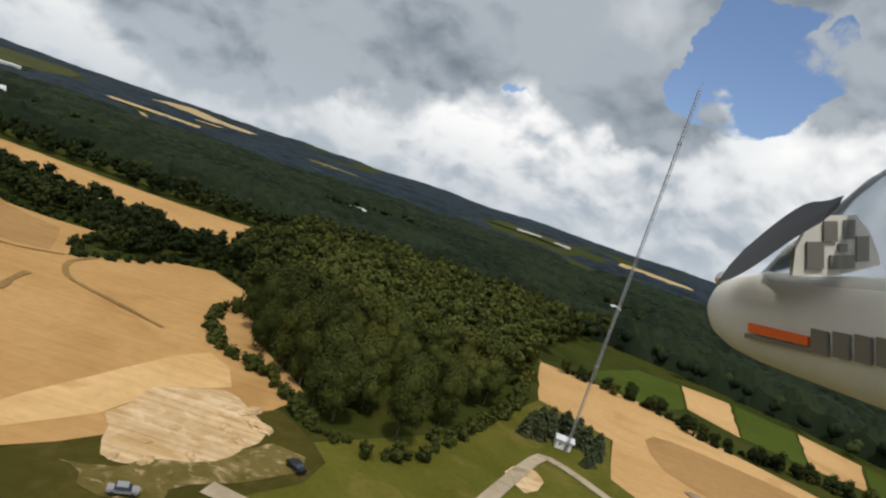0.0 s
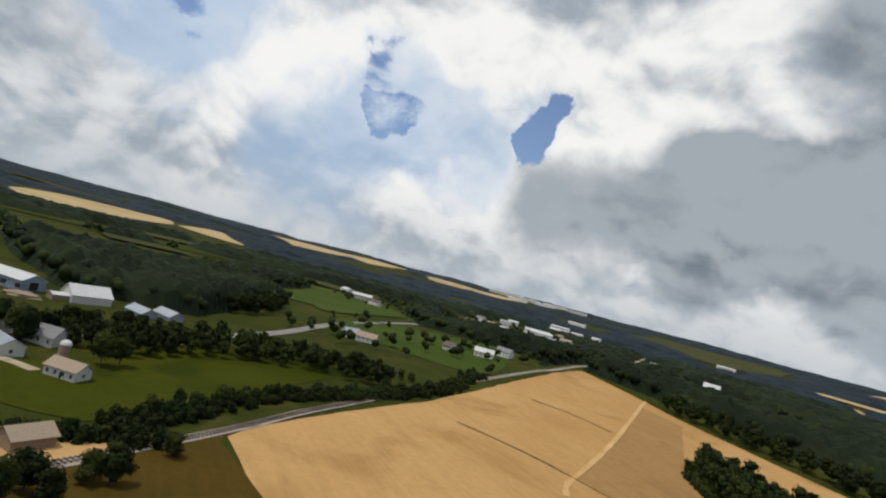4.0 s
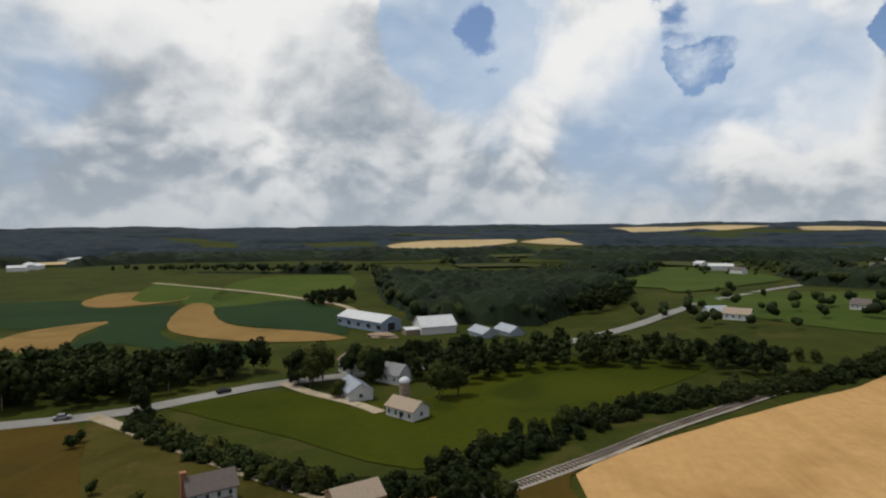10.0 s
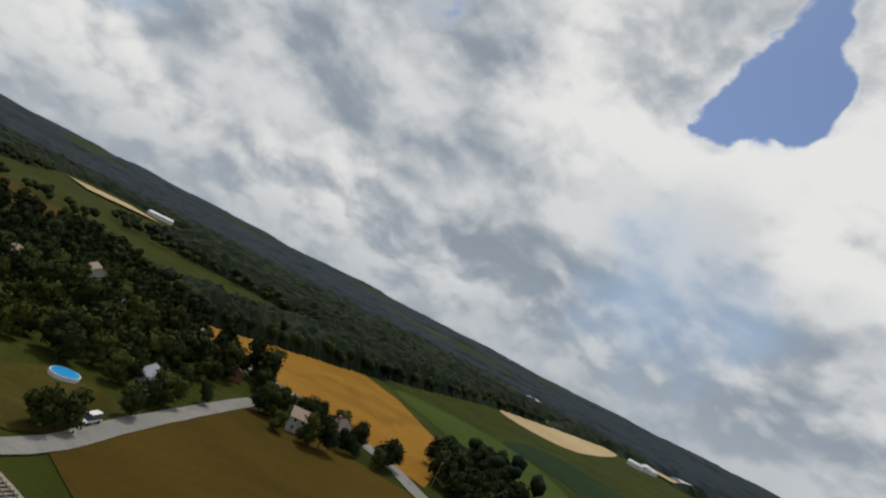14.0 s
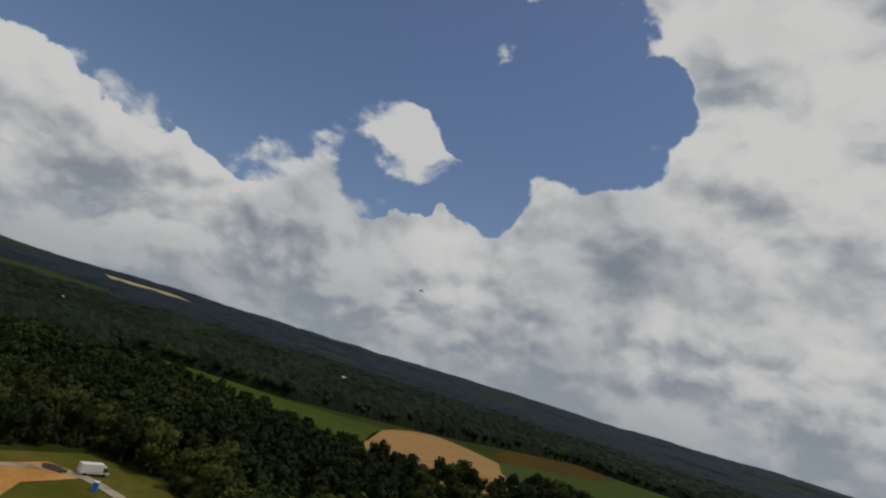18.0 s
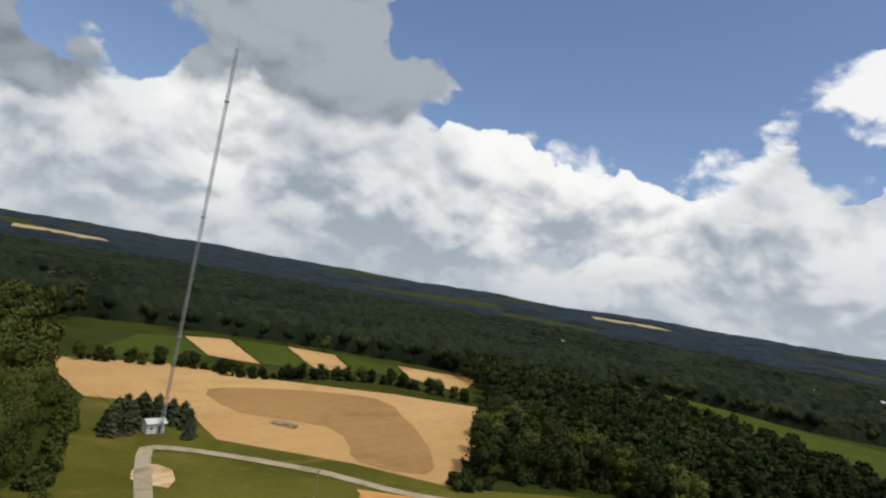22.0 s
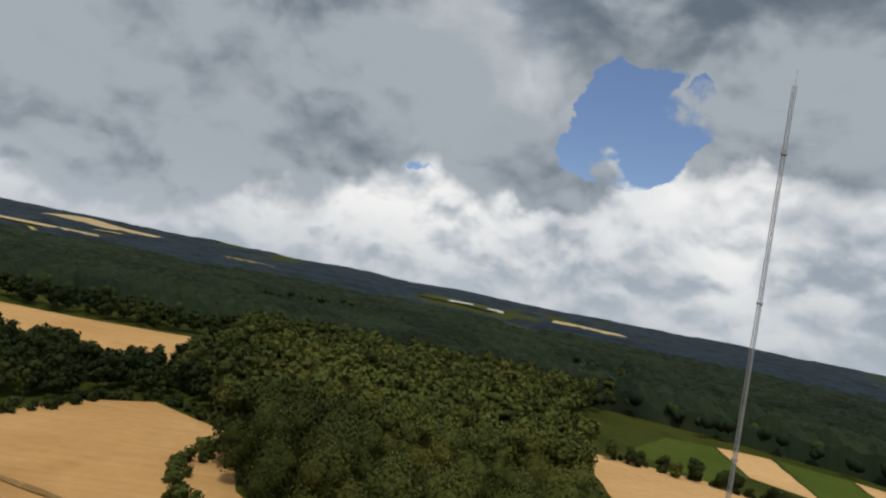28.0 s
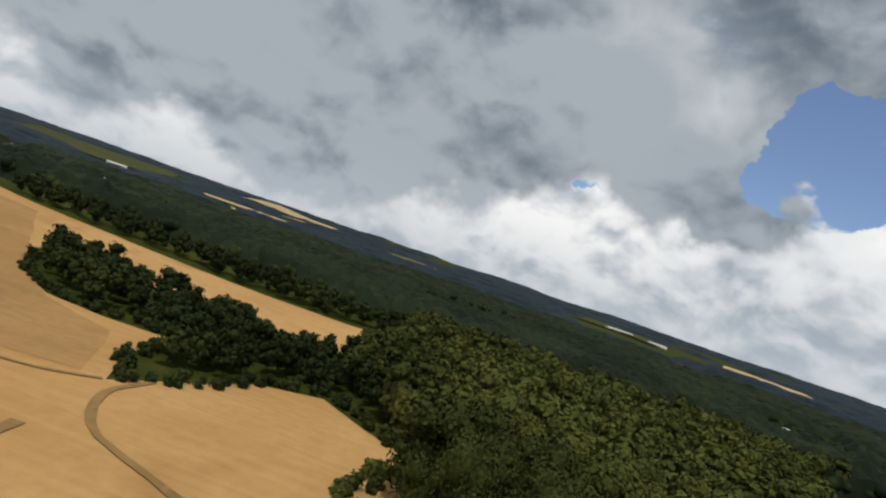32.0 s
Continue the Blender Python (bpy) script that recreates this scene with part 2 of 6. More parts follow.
def plain(name, colour, rough=0.7, metal=0.0, vary=0.12, scale=1.2, bump=0.0, grime=None):
    """Paint, metal sheet, timber: a colour with grain and faint stains."""
    m, k, b = shader(name, rough, metal)
    tc = k.t.nodes.new("ShaderNodeTexCoord")
    a = k.noise(tc.outputs["Object"], scale, 5.0, 0.6)
    c = k.noise(tc.outputs["Object"], scale * 9, 3.0, 0.6)
    col = k.mix(k.span(a, 0.3, 0.75, 0, vary * 2.2), colour, grime or tuple(x * 0.55 for x in colour))
    col = k.mix(k.span(c, 0.35, 0.75, 0, vary), col, tuple(min(x * 1.25, 0.95) for x in colour))
    k.l(col, b.inputs["Base Color"])
    if bump:
        relief(k, b, c, bump, 0.03)
    return m


def foliage(name, dark, light, warm):
    m, k, b = shader(name, 0.75)
    info = k.t.nodes.new("ShaderNodeObjectInfo")
    geo = k.t.nodes.new("ShaderNodeNewGeometry")
    p = place_of(k)
    n1 = k.noise(p, 0.06, 3.0, 0.6)
    n2 = k.noise(p, 1.3, 5.0, 0.7)
    n3 = k.noise(p, 0.011, 3.0, 0.55, 0.8)
    col = k.mix(k.span(n2, 0.3, 0.72), dark, light)
    col = k.mix(k.math("MULTIPLY", geo.outputs["Random Per Island"], 0.55), col, tuple(c * 1.35 for c in light))
    col = k.mix(k.span(n1, 0.45, 0.7, 0, 0.65), col, warm)
    col = k.mix(k.span(n3, 0.40, 0.62, 0, 0.65), col, tuple(c * 0.62 for c in dark))
    col = k.mix(k.math("MULTIPLY", info.outputs["Random"], 0.28), col, tuple(c * 0.6 for c in dark))
    k.l(col, b.inputs["Base Color"])
    relief(k, b, n2, 0.5, 0.4)
    b.inputs["Specular IOR Level"].default_value = 0.05
    return m


M = {}
M["meadow"] = land("meadow_grass", (0.024, 0.033, 0.006), (0.044, 0.050, 0.008), (0.060, 0.053, 0.014), big=0.022, fine=0.8)
M["lawn"] = land("lawn_grass", (0.066, 0.068, 0.010), (0.108, 0.102, 0.018), (0.140, 0.110, 0.030), big=0.030, fine=0.7)
M["pasture"] = land("pasture_grass", (0.0273, 0.0361, 0.0026), (0.0466, 0.0528, 0.0035), (0.0202, 0.0299, 0.0026), big=0.010, fine=0.5)
M["corn"] = land("corn_crop", (0.014, 0.029, 0.011), (0.020, 0.038, 0.013), rows=125, big=0.012, fine=0.4, streak=0.12)
M["hay"] = land("hay_crop", (0.038, 0.058, 0.008), (0.056, 0.076, 0.011), rows=125, big=0.02, fine=0.4, streak=0.15)
M["soy"] = land("bean_crop", (0.034, 0.056, 0.010), (0.052, 0.072, 0.013), rows=60, big=0.02, fine=0.4, streak=0.15)
M["stubble"] = land("wheat_stubble", (0.345, 0.198, 0.074), (0.430, 0.264, 0.110), (0.285, 0.158, 0.058), rows=62, big=0.009, fine=0.35, streak=0.14)
M["stubble_b"] = land("wheat_stubble_pale", (0.400, 0.240, 0.098), (0.490, 0.312, 0.142), (0.320, 0.185, 0.075), rows=-40, big=0.011, fine=0.35, streak=0.12)
M["stubble_dark"] = land("turned_stubble", (0.270, 0.155, 0.062), (0.325, 0.195, 0.080), (0.225, 0.132, 0.054), rows=-40, big=0.014, fine=0.35, streak=0.12)
# paler, less orange stubble for the distant fields
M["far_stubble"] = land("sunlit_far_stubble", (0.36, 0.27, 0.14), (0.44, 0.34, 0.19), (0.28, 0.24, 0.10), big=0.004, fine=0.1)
M["far_meadow"] = land("dull_far_meadow", (0.040, 0.046, 0.016), (0.060, 0.062, 0.022), (0.050, 0.050, 0.020), big=0.004, fine=0.1)
M["tan_crop"] = land("dull_tan_crop", (0.170, 0.105, 0.036), (0.230, 0.145, 0.052), (0.130, 0.090, 0.030), rows=40, big=0.012, fine=0.4, streak=0.12)
M["straw"] = land("bleached_straw", (0.480, 0.340, 0.180), (0.600, 0.450, 0.270), (0.40, 0.25, 0.11), rows=20, big=0.05, fine=0.5, streak=0.3)
M["gold"] = land("ripe_wheat", (0.215, 0.105, 0.015), (0.275, 0.145, 0.024), (0.15, 0.08, 0.014), rows=70, big=0.010, fine=0.4, streak=0.15)
M["fallow"] = land("fallow_brown", (0.0533, 0.0353, 0.0069), (0.0740, 0.0482, 0.0086), (0.0396, 0.0327, 0.0069), rows=70, big=0.016, fine=0.5, streak=0.15)
M["soil"] = land("bare_clay", (0.400, 0.190, 0.058), (0.520, 0.275, 0.095), (0.56, 0.37, 0.18), big=0.06, fine=0.7, bump=0.6)
M["gravel"] = land("pale_gravel", (0.290, 0.235, 0.160), (0.400, 0.335, 0.245), (0.17, 0.145, 0.085), big=0.08, fine=1.6)
M["rubble"] = land("pale_rubble", (0.37, 0.24, 0.105), (0.56, 0.43, 0.28), (0.34, 0.215, 0.09), cover=0.42, big=0.10, fine=0.7, bump=0.8, rows=20, streak=0.4)
M["olive"] = land("dry_olive_grass", (0.0390, 0.0359, 0.0070), (0.0640, 0.0546, 0.0117), (0.0819, 0.0608, 0.0187), big=0.05, fine=0.6)
M["weeds"] = land("scraped_weeds", (0.085, 0.070, 0.018), (0.150, 0.115, 0.040), (0.42, 0.31, 0.18), big=0.12, fine=0.6, bump=0.6)
M["pale_stubble"] = land("pale_stubble", (0.44, 0.275, 0.115), (0.53, 0.35, 0.165), (0.40, 0.235, 0.090), rows=30, big=0.03, fine=0.4, streak=0.2)
M["track"] = land("tramline_soil", (0.175, 0.108, 0.042), (0.255, 0.160, 0.066), (0.30, 0.185, 0.078), big=0.05, fine=0.6)
M["asphalt"] = land("worn_asphalt", (0.105, 0.107, 0.108), (0.150, 0.150, 0.148), (0.08, 0.08, 0.08), big=0.07, fine=1.5)
M["road"] = land("pale_road", (0.20, 0.195, 0.18), (0.25, 0.24, 0.225), (0.165, 0.16, 0.15), big=0.05, fine=1.2)
M["ballast"] = land("railway_ballast", (0.24, 0.21, 0.18), (0.36, 0.32, 0.27), (0.17, 0.14, 0.11), big=0.15, fine=2.0, bump=0.5)
M["leaf"] = foliage("broadleaf", (0.026, 0.036, 0.009), (0.080, 0.092, 0.022), (0.116, 0.108, 0.022))
# darkened leaf copy: cloud shadow over the far woods, put into the colour
M["leaf_far_shade"] = foliage("far_broadleaf", (0.008, 0.014, 0.008), (0.017, 0.026, 0.012), (0.024, 0.031, 0.012))
# leaf colour tinted blue to paint in the haze of distance
M["leaf_haze"] = foliage("horizon_broadleaf", (0.012, 0.020, 0.027), (0.020, 0.031, 0.039), (0.024, 0.035, 0.039))
# darker copy of the broadleaf above, with shade mixed into its colour
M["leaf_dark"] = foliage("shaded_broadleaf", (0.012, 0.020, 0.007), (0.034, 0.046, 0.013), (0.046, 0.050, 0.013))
M["needle"] = foliage("conifer", (0.026, 0.036, 0.018), (0.062, 0.074, 0.036), (0.086, 0.080, 0.038))
M["bark"] = plain("bark", (0.11, 0.085, 0.06), 0.95, vary=0.3, scale=3, bump=0.6)
M["white"] = plain("white_paint", (0.66, 0.65, 0.62), 0.6, vary=0.06)
M["siding"] = plain("white_siding", (0.52, 0.51, 0.48), 0.65, vary=0.10)
M["tin"] = plain("pale_metal_roof", (0.50, 0.51, 0.52), 0.5, 0.0, vary=0.12, scale=0.4)
M["grey_tin"] = plain("blue_grey_metal_roof", (0.29, 0.32, 0.36), 0.5, 0.0, vary=0.12, scale=0.4)
M["steel"] = plain("galvanised_steel", (0.34, 0.34, 0.35), 0.5, 0.6, vary=0.15, scale=2)
M["blue_wall"] = plain("blue_grey_wall", (0.20, 0.25, 0.33), 0.7, vary=0.1)
M["shingle"] = plain("brown_shingle", (0.115, 0.095, 0.085), 0.9, vary=0.25, scale=2.5, bump=0.4)
M["tan_roof"] = plain("tan_shingle", (0.30, 0.235, 0.175), 0.9, vary=0.2, scale=2.5, bump=0.4)
M["slate"] = plain("grey_shingle", (0.20, 0.20, 0.205), 0.9, vary=0.2, scale=2.5, bump=0.4)
M["brick"] = plain("red_brick", (0.30, 0.12, 0.08), 0.9, vary=0.25, scale=4, bump=0.3)
M["dark"] = plain("dark_opening", (0.02, 0.02, 0.022), 0.8)
M["glass"] = plain("window_glass", (0.045, 0.055, 0.07), 0.12, vary=0.02)
M["rail"] = plain("rusty_rail", (0.20, 0.15, 0.12), 0.5, 0.5, vary=0.2)
M["tie"] = plain("creosoted_timber", (0.07, 0.055, 0.045), 0.95, vary=0.3)
M["pool"] = plain("pool_water", (0.03, 0.28, 0.62), 0.1, vary=0.05)
M["blue"] = plain("blue_plastic", (0.03, 0.20, 0.60), 0.45, vary=0.05)
M["black"] = plain("black_paint", (0.015, 0.015, 0.017), 0.35, vary=0.05)
M["red"] = plain("red_paint", (0.40, 0.10, 0.06), 0.6, vary=0.1)
M["tyre"] = plain("tyre_rubber", (0.02, 0.02, 0.02), 0.9)
M["timber"] = plain("weathered_timber", (0.27, 0.20, 0.14), 0.9, vary=0.25, scale=2)

# ---------------------------------------------------------------- ground


def smooth01(v):
    v = min(max(v, 0.0), 1.0)
    return v * v * (3 - 2 * v)


def ground_z(x, y):
    z = -3.5 * math.exp(-((x + 120) ** 2 + (y - 255) ** 2) / (2 * 70 ** 2))
    z += 10 * math.exp(-((x + 400) ** 2 + (y - 370) ** 2) / (2 * 120 ** 2))
    r = math.hypot(x, y)
    if r > 600:
        far = smooth01((r - 600) / 2400)
        z += far * 15 * noise.noise((x / 640, y / 640, 4.2)) + far * 9 * noise.noise((x / 260, y / 260, 1.7))
        z += 66 * smooth01((r - 1300) / 3400)
    return z


def link_mesh(name, verts, faces, mat, parent=None, label="", smooth=False):
    me = bpy.data.meshes.new(name)
    me.from_pydata([tuple(v) for v in verts], [], [tuple(f) for f in faces])
    me.materials.append(mat)
    if smooth:
        me.polygons.foreach_set("use_smooth", [True] * len(me.polygons))
    me.update()
    ob = new(name, me)
    if parent:
        ob.parent = parent
    if label:
        ob["label"] = label
    return ob


def part(name, bm, material, parent, label=""):
    me = bpy.data.meshes.new(name)
    bm.to_mesh(me)
    bm.free()
    me.materials.append(material)
    ob = new(name, me)
    ob.parent = parent
    if label:
        ob["label"] = label
    return ob


def make_ground():
    rings = [6.0 + 16 * i for i in range(42)]
    while rings[-1] < 4900:
        rings.append(rings[-1] * 1.05)
    seg = 180
    v, f = [(0, 0, ground_z(0, 0))], []
    for r in rings:
        for s in range(seg):
            a = TAU * s / seg
            x, y = r * math.cos(a) - 50 * (r < 900), r * math.sin(a) + 30 * (r < 900)
            v.append((x, y, ground_z(x, y)))
    f += [(0, 1 + s, 1 + (s + 1) % seg) for s in range(seg)]
    for i in range(len(rings) - 1):
        o, p = 1 + i * seg, 1 + (i + 1) * seg
        f += [(o + s, p + s, p + (s + 1) % seg, o + (s + 1) % seg) for s in range(seg)]
    ob = link_mesh("ground", v, f, M["meadow"], smooth=True)
    return tagged(ob, "rolling green meadow ground reaching to the horizon", "ground", kind="structure")


def curve_through(points, step=6.0, closed=False):
    """Points along a smooth curve through the given corners."""
    n, out = len(points), []
    for i in range(n if closed else n - 1):
        pick = [points[(i + j) % n] if closed else points[min(max(i + j, 0), n - 1)] for j in (-1, 0, 1, 2)]
        a, b, c, d = [Vector((*p, 0)) for p in pick]
        count = max(2, int((c - b).length / step))
        for s in range(count):
            t = s / count
            q = 0.5 * (2 * b + (c - a) * t + (2 * a - 5 * b + 4 * c - d) * t * t + (3 * b - a - 3 * c + d) * t ** 3)
            out.append((q.x, q.y))
    if not closed:
        out.append(points[-1])
    return out


def inside(x, y, poly):
    hit, j = False, len(poly) - 1
    for i in range(len(poly)):
        (xi, yi), (xj, yj) = poly[i], poly[j]
        if (yi > y) != (yj > y) and x < (xj - xi) * (y - yi) / (yj - yi) + xi:
            hit = not hit
        j = i
    return hit


def densify(poly, step):
    out = []
    for i, a in enumerate(poly):
        b = poly[(i + 1) % len(poly)]
        n = max(1, int(math.dist(a, b) / step))
        out += [(a[0] + (b[0] - a[0]) * s / n, a[1] + (b[1] - a[1]) * s / n) for s in range(n)]
    return out


def patch(name, poly, mat, lift, label, category="field", round_edge=True, step=16.0, wobble=1.2):
    """A piece of land lying on the ground sheet."""
    size = max(max(p[0] for p in poly) - min(p[0] for p in poly), max(p[1] for p in poly) - min(p[1] for p in poly))
    step = max(step, size / 22)
    edge = curve_through(poly, step * 0.6, True) if round_edge else densify(poly, step * 0.6)
    edge = [(x + wobble * noise.noise((x / 9, y / 9, 2)), y + wobble * noise.noise((x / 9, y / 9, 7))) for x, y in edge]
    pts = [Vector(p) for p in edge]
    count = len(pts)
    xs, ys = [p[0] for p in edge], [p[1] for p in edge]
    x = min(xs) + step / 2
    while x < max(xs):
        y = min(ys) + step / 2
        while y < max(ys):
            if inside(x, y, edge):
                pts.append(Vector((x, y)))
            y += step
        x += step
    v2, _, tris, *_ = delaunay_2d_cdt(pts, [(i, (i + 1) % count) for i in range(count)], [], 1, 0.01)
    v = [(p.x, p.y, ground_z(p.x, p.y) + lift) for p in v2]
    ob = link_mesh(name, v, tris, mat, smooth=True)
    return tagged(ob, label, category, kind="structure")


def ribbon(name, points, width, mat, lift, label, category="road", wobble=0.15, crown=0.0):
    line = curve_through(points, 6.0)
    v, f = [], []
    for i, (x, y) in enumerate(line):
        a, b = line[max(i - 1, 0)], line[min(i + 1, len(line) - 1)]
        d = Vector((b[0] - a[0], b[1] - a[1])).normalized()
        w = width / 2 * (1 + wobble * noise.noise((x / 7, y / 7, 5)))
        for s in (-1, 0, 1):
            px, py = x - d.y * w * s, y + d.x * w * s
            v.append((px, py, ground_z(px, py) + lift + (crown if s == 0 else 0)))
        if i:
            o = 3 * i
            f += [(o - 3, o - 2, o + 1, o), (o - 2, o - 1, o + 2, o + 1)]
    ob = link_mesh(name, v, f, mat, smooth=True)
    return tagged(ob, label, category, kind="structure")


make_ground()

# ---------------------------------------------------------------- fields, lawns, roads
patch("wheat_field_north", [(-121, 58), (-64, 67), (-46, 86), (-34, 104), (-22, 120), (-16, 134), (-30, 152), (-42, 168), (-46, 188), (-44, 206), (-62, 218), (-78, 232), (-93, 224), (-103, 204), (-112, 188), (-122, 212), (-126, 235), (-145, 231), (-164, 230), (-194, 248),
      (-207, 262), (-206, 280), (-178, 286), (-150, 286), (-126, 278), (-104, 263), (-92, 300), (-84, 352), (-86, 362), (-120, 356), (-169, 350), (-277, 342), (-391, 357), (-350, 291), (-299, 219), (-245, 149), (-210, 98), (-182, 62), (-172, 54), (-157, 55)],
      M["stubble"], 0.20, "broad harvested wheat field of pale tan stubble", round_edge=False)
patch("dirt_headland", [(-180, 60), (-160, 36), (-132, 8), (-121, 56), (-157, 54), (-171, 53)], M["fallow"], 0.24, "strip of brown bare earth beside the railway")
patch("straw_edge", [(-62, 80), (-47, 97), (-42, 116), (-32, 126), (-44, 142), (-54, 118)], M["pale_stubble"], 0.24, "bleached straw at the edge of the stubble", "straw")
patch("weedy_margin", [(-123.8, 64.8), (-63.9, 68.5), (-46, 89), (-29.4, 123), (-10, 113), (-8, 94.9), (-38, 71.4), (-62, 61), (-118.7, 55)], M["olive"], 0.16, "dry olive grass between stubble and lawn", "grass")
patch("rubble_patch", [(-46, 96), (-41, 114), (-34, 121), (-27, 118), (-20, 106), (-26, 94), (-36, 86)], M["rubble"], 0.28, "pale stony rubble and bare earth beside the woods", "rubble", step=4.0, wobble=5.0)
patch("bare_verge", [(-44, 80.3), (-36, 84.3), (-23.9, 97.7), (-16, 106.8), (-10, 100.9), (-30, 77.1)], M["weeds"], 0.26, "brown weedy verge round the rubble", "bare ground", step=4.0, wobble=5.0)
patch("wheat_field_mast", [(65.6, 253), (106.7, 238.4), (134.3, 204.3), (174.6, 169.5), (200, 139.5), (195.9, 132.4), (137.1, 98), (98, 86.5), (86.6, 112.7), (65.9, 143.3), (76.8, 175.8), (54.2, 194.1)],
      M["stubble_b"], 0.20, "harvested wheat field behind the radio mast", round_edge=False)
patch("stubble_arc", [(97.5, 194.7), (134.7, 183.9), (158, 164.4), (145.8, 140.9), (122.4, 113.2), (98.7, 96.7), (88.5, 112.7), (96.5, 122.6), (106.1, 142.4), (89.2, 163.9)], M["stubble_dark"], 0.26, "darker turned arc in the stubble")
patch("grass_strip", [(90.1, 264), (132.8, 308), (155.6, 305), (136.1, 253), (111.9, 232.4)], M["hay"], 0.20, "narrow green crop strip", round_edge=False)
patch("tan_strip", [(137.8, 254), (157.7, 306), (182.4, 300), (152.3, 233.7)], M["stubble_b"], 0.22, "narrow strip of tan stubble", round_edge=False)
patch("crop_strip", [(153.2, 233.8), (184.6, 299), (207.9, 281), (175, 221.1)], M["hay"], 0.20, "narrow green crop strip", round_edge=False)
patch("tan_strip", [(176.1, 221.2), (209, 280), (225, 256), (195.9, 214.2)], M["stubble_b"], 0.22, "narrow strip of tan stubble", round_edge=False)
patch("crop_strip", [(197.1, 213.2), (226, 255), (244, 225.1), (220.1, 197.2)], M["hay"], 0.20, "narrow green crop strip", round_edge=False)
patch("tan_strip", [(221.2, 196.1), (246.1, 223.9), (273, 185.6), (221.4, 162.1)], M["stubble_b"], 0.22, "narrow strip of tan stubble", round_edge=False)
patch("brown_field", [(144.5, 435), (215.3, 446), (194.3, 391), (136.4, 372)], M["fallow"], 0.3, "small brown field among woods")
patch("mast_lawn", [(-16, 106.8), (30.4, 147.8), (46.3, 180.7), (56.3, 196.4), (76.7, 177.3), (65.9, 143.3), (88.4, 110.7), (98, 86.5), (135.7, 55.2), (125.3, 31.9), (80.8, 7.1), (30, -20), (-23.2, -63.4), (-61.1, -81.1), (-90.8, -46.3), (-152.4, 31), (-127, 13.9), (-121.3, 62), (-64, 65.7), (-40, 78.5)],
      M["lawn"], 0.12, "mown grass of the flying field", round_edge=False)
patch("clay_pit", [(73.2, 99), (83.7, 87.2), (94.5, 75.8), (117.9, 59.4), (112.9, 47.7), (97.3, 56.7), (82.8, 54.6), (69, 73.2), (66.2, 85.9)], M["soil"], 0.26, "graded patch of bare orange clay", round_edge=False, wobble=1.8)
patch("pasture", [(-212, -62), (-220, -48), (-227, -28), (-219, 1), (-226, 16), (-243, 23), (-268, 42), (-288, 74), (-290, 124), (-266, 112), (-237, 86), (-189, 46), (-172, 20), (-188, -13)],
      M["pasture"], 0.20, "bright green pasture between road and railway")
patch("pasture_far", [(-322, 213.4), (-431, 156.6), (-497, 219.2), (-436, 330), (-405, 299)], M["soy"], 0.3, "green field beside the railway")
patch("fallow_field", [(-103.6, -25.8), (-140.7, -26.4), (-151.9, -40.4), (-188.6, -67.5), (-197.5, -77.2), (-177, -123), (-136.2, -158.1), (-122.1, -156.9), (-89.6, -106.3), (-77.1, -81)], M["fallow"], 0.20, "golden brown fallow field beside the road", round_edge=False)
patch("gold_field", [(-99, -263), (-121, -308), (-154.6, -310), (-215.3, -346), (-230, -284), (-224.7, -201.8), (-183.1, -140.2), (-162, -163.1), (-141.6, -187.1), (-109.3, -224.1)], M["gold"], 0.22, "ripe golden wheat field", round_edge=False)
patch("corn_field", [(-402, -142), (-460, -164), (-499, -154), (-417, -65), (-357, -44), (-326, -40), (-346, -84), (-357, -110)], M["corn"], 0.26, "dark green corn field")
patch("corn_field", [(-321, -302), (-401, -348), (-455, -275), (-414, -220), (-430, -184), (-345, -140), (-302, -134), (-291, -152), (-352, -182), (-332, -209), (-340, -255)], M["corn"], 0.26, "dark green corn field on the slope")
patch("tan_contour", [(-436, -162), (-442, -179), (-405, -168), (-349, -142), (-321, -116), (-308, -81), (-309, -49), (-318, -34), (-334, -56), (-343, -90), (-356, -111), (-383, -132)], M["tan_crop"], 0.32, "curving contour strip of tan stubble")
patch("tan_contour", [(-293, -193), (-330, -203), (-360, -184), (-320, -170), (-286, -153), (-276, -166)], M["tan_crop"], 0.32, "patch of tan stubble among green crops")
patch("tan_contour", [(-442, -263), (-502, -280), (-522, -235), (-467, -198), (-430, -211), (-416, -231)], M["tan_crop"], 0.36, "patch of tan stubble on the hill")
patch("hay_field", [(-459, -235.6), (-602, -301), (-562, -245.2), (-462, -198.8)], M["hay"], 0.40, "light green hay strip on the hill")
patch("hay_field", [(-588, -220.8), (-671, -214.3), (-688, -132.3), (-507, -92.5), (-450, -163.3)], M["hay"], 0.30, "light green hay field")
patch("hay_field", [(-462, -198.8), (-562, -245.2), (-478, -127.8), (-418, -156.5)], M["soy"], 0.30, "green bean field below the farm lane")
patch("bean_field", [(-241.1, -321), (-323, -290), (-295, -164.7), (-260, -174.9)], M["soy"], 0.24, "green bean field")
patch("bean_field", [(-300, -133.6), (-338, -143.9), (-304, -109.3), (-295, -69.5), (-271, -63.5)], M["corn"], 0.24, "green crop behind the roadside woods")
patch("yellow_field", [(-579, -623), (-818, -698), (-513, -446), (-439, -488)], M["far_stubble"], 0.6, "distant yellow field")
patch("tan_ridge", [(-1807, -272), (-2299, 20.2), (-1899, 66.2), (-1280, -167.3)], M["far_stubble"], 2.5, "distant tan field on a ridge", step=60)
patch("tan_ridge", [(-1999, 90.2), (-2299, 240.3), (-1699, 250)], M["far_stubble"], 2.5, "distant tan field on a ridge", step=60)
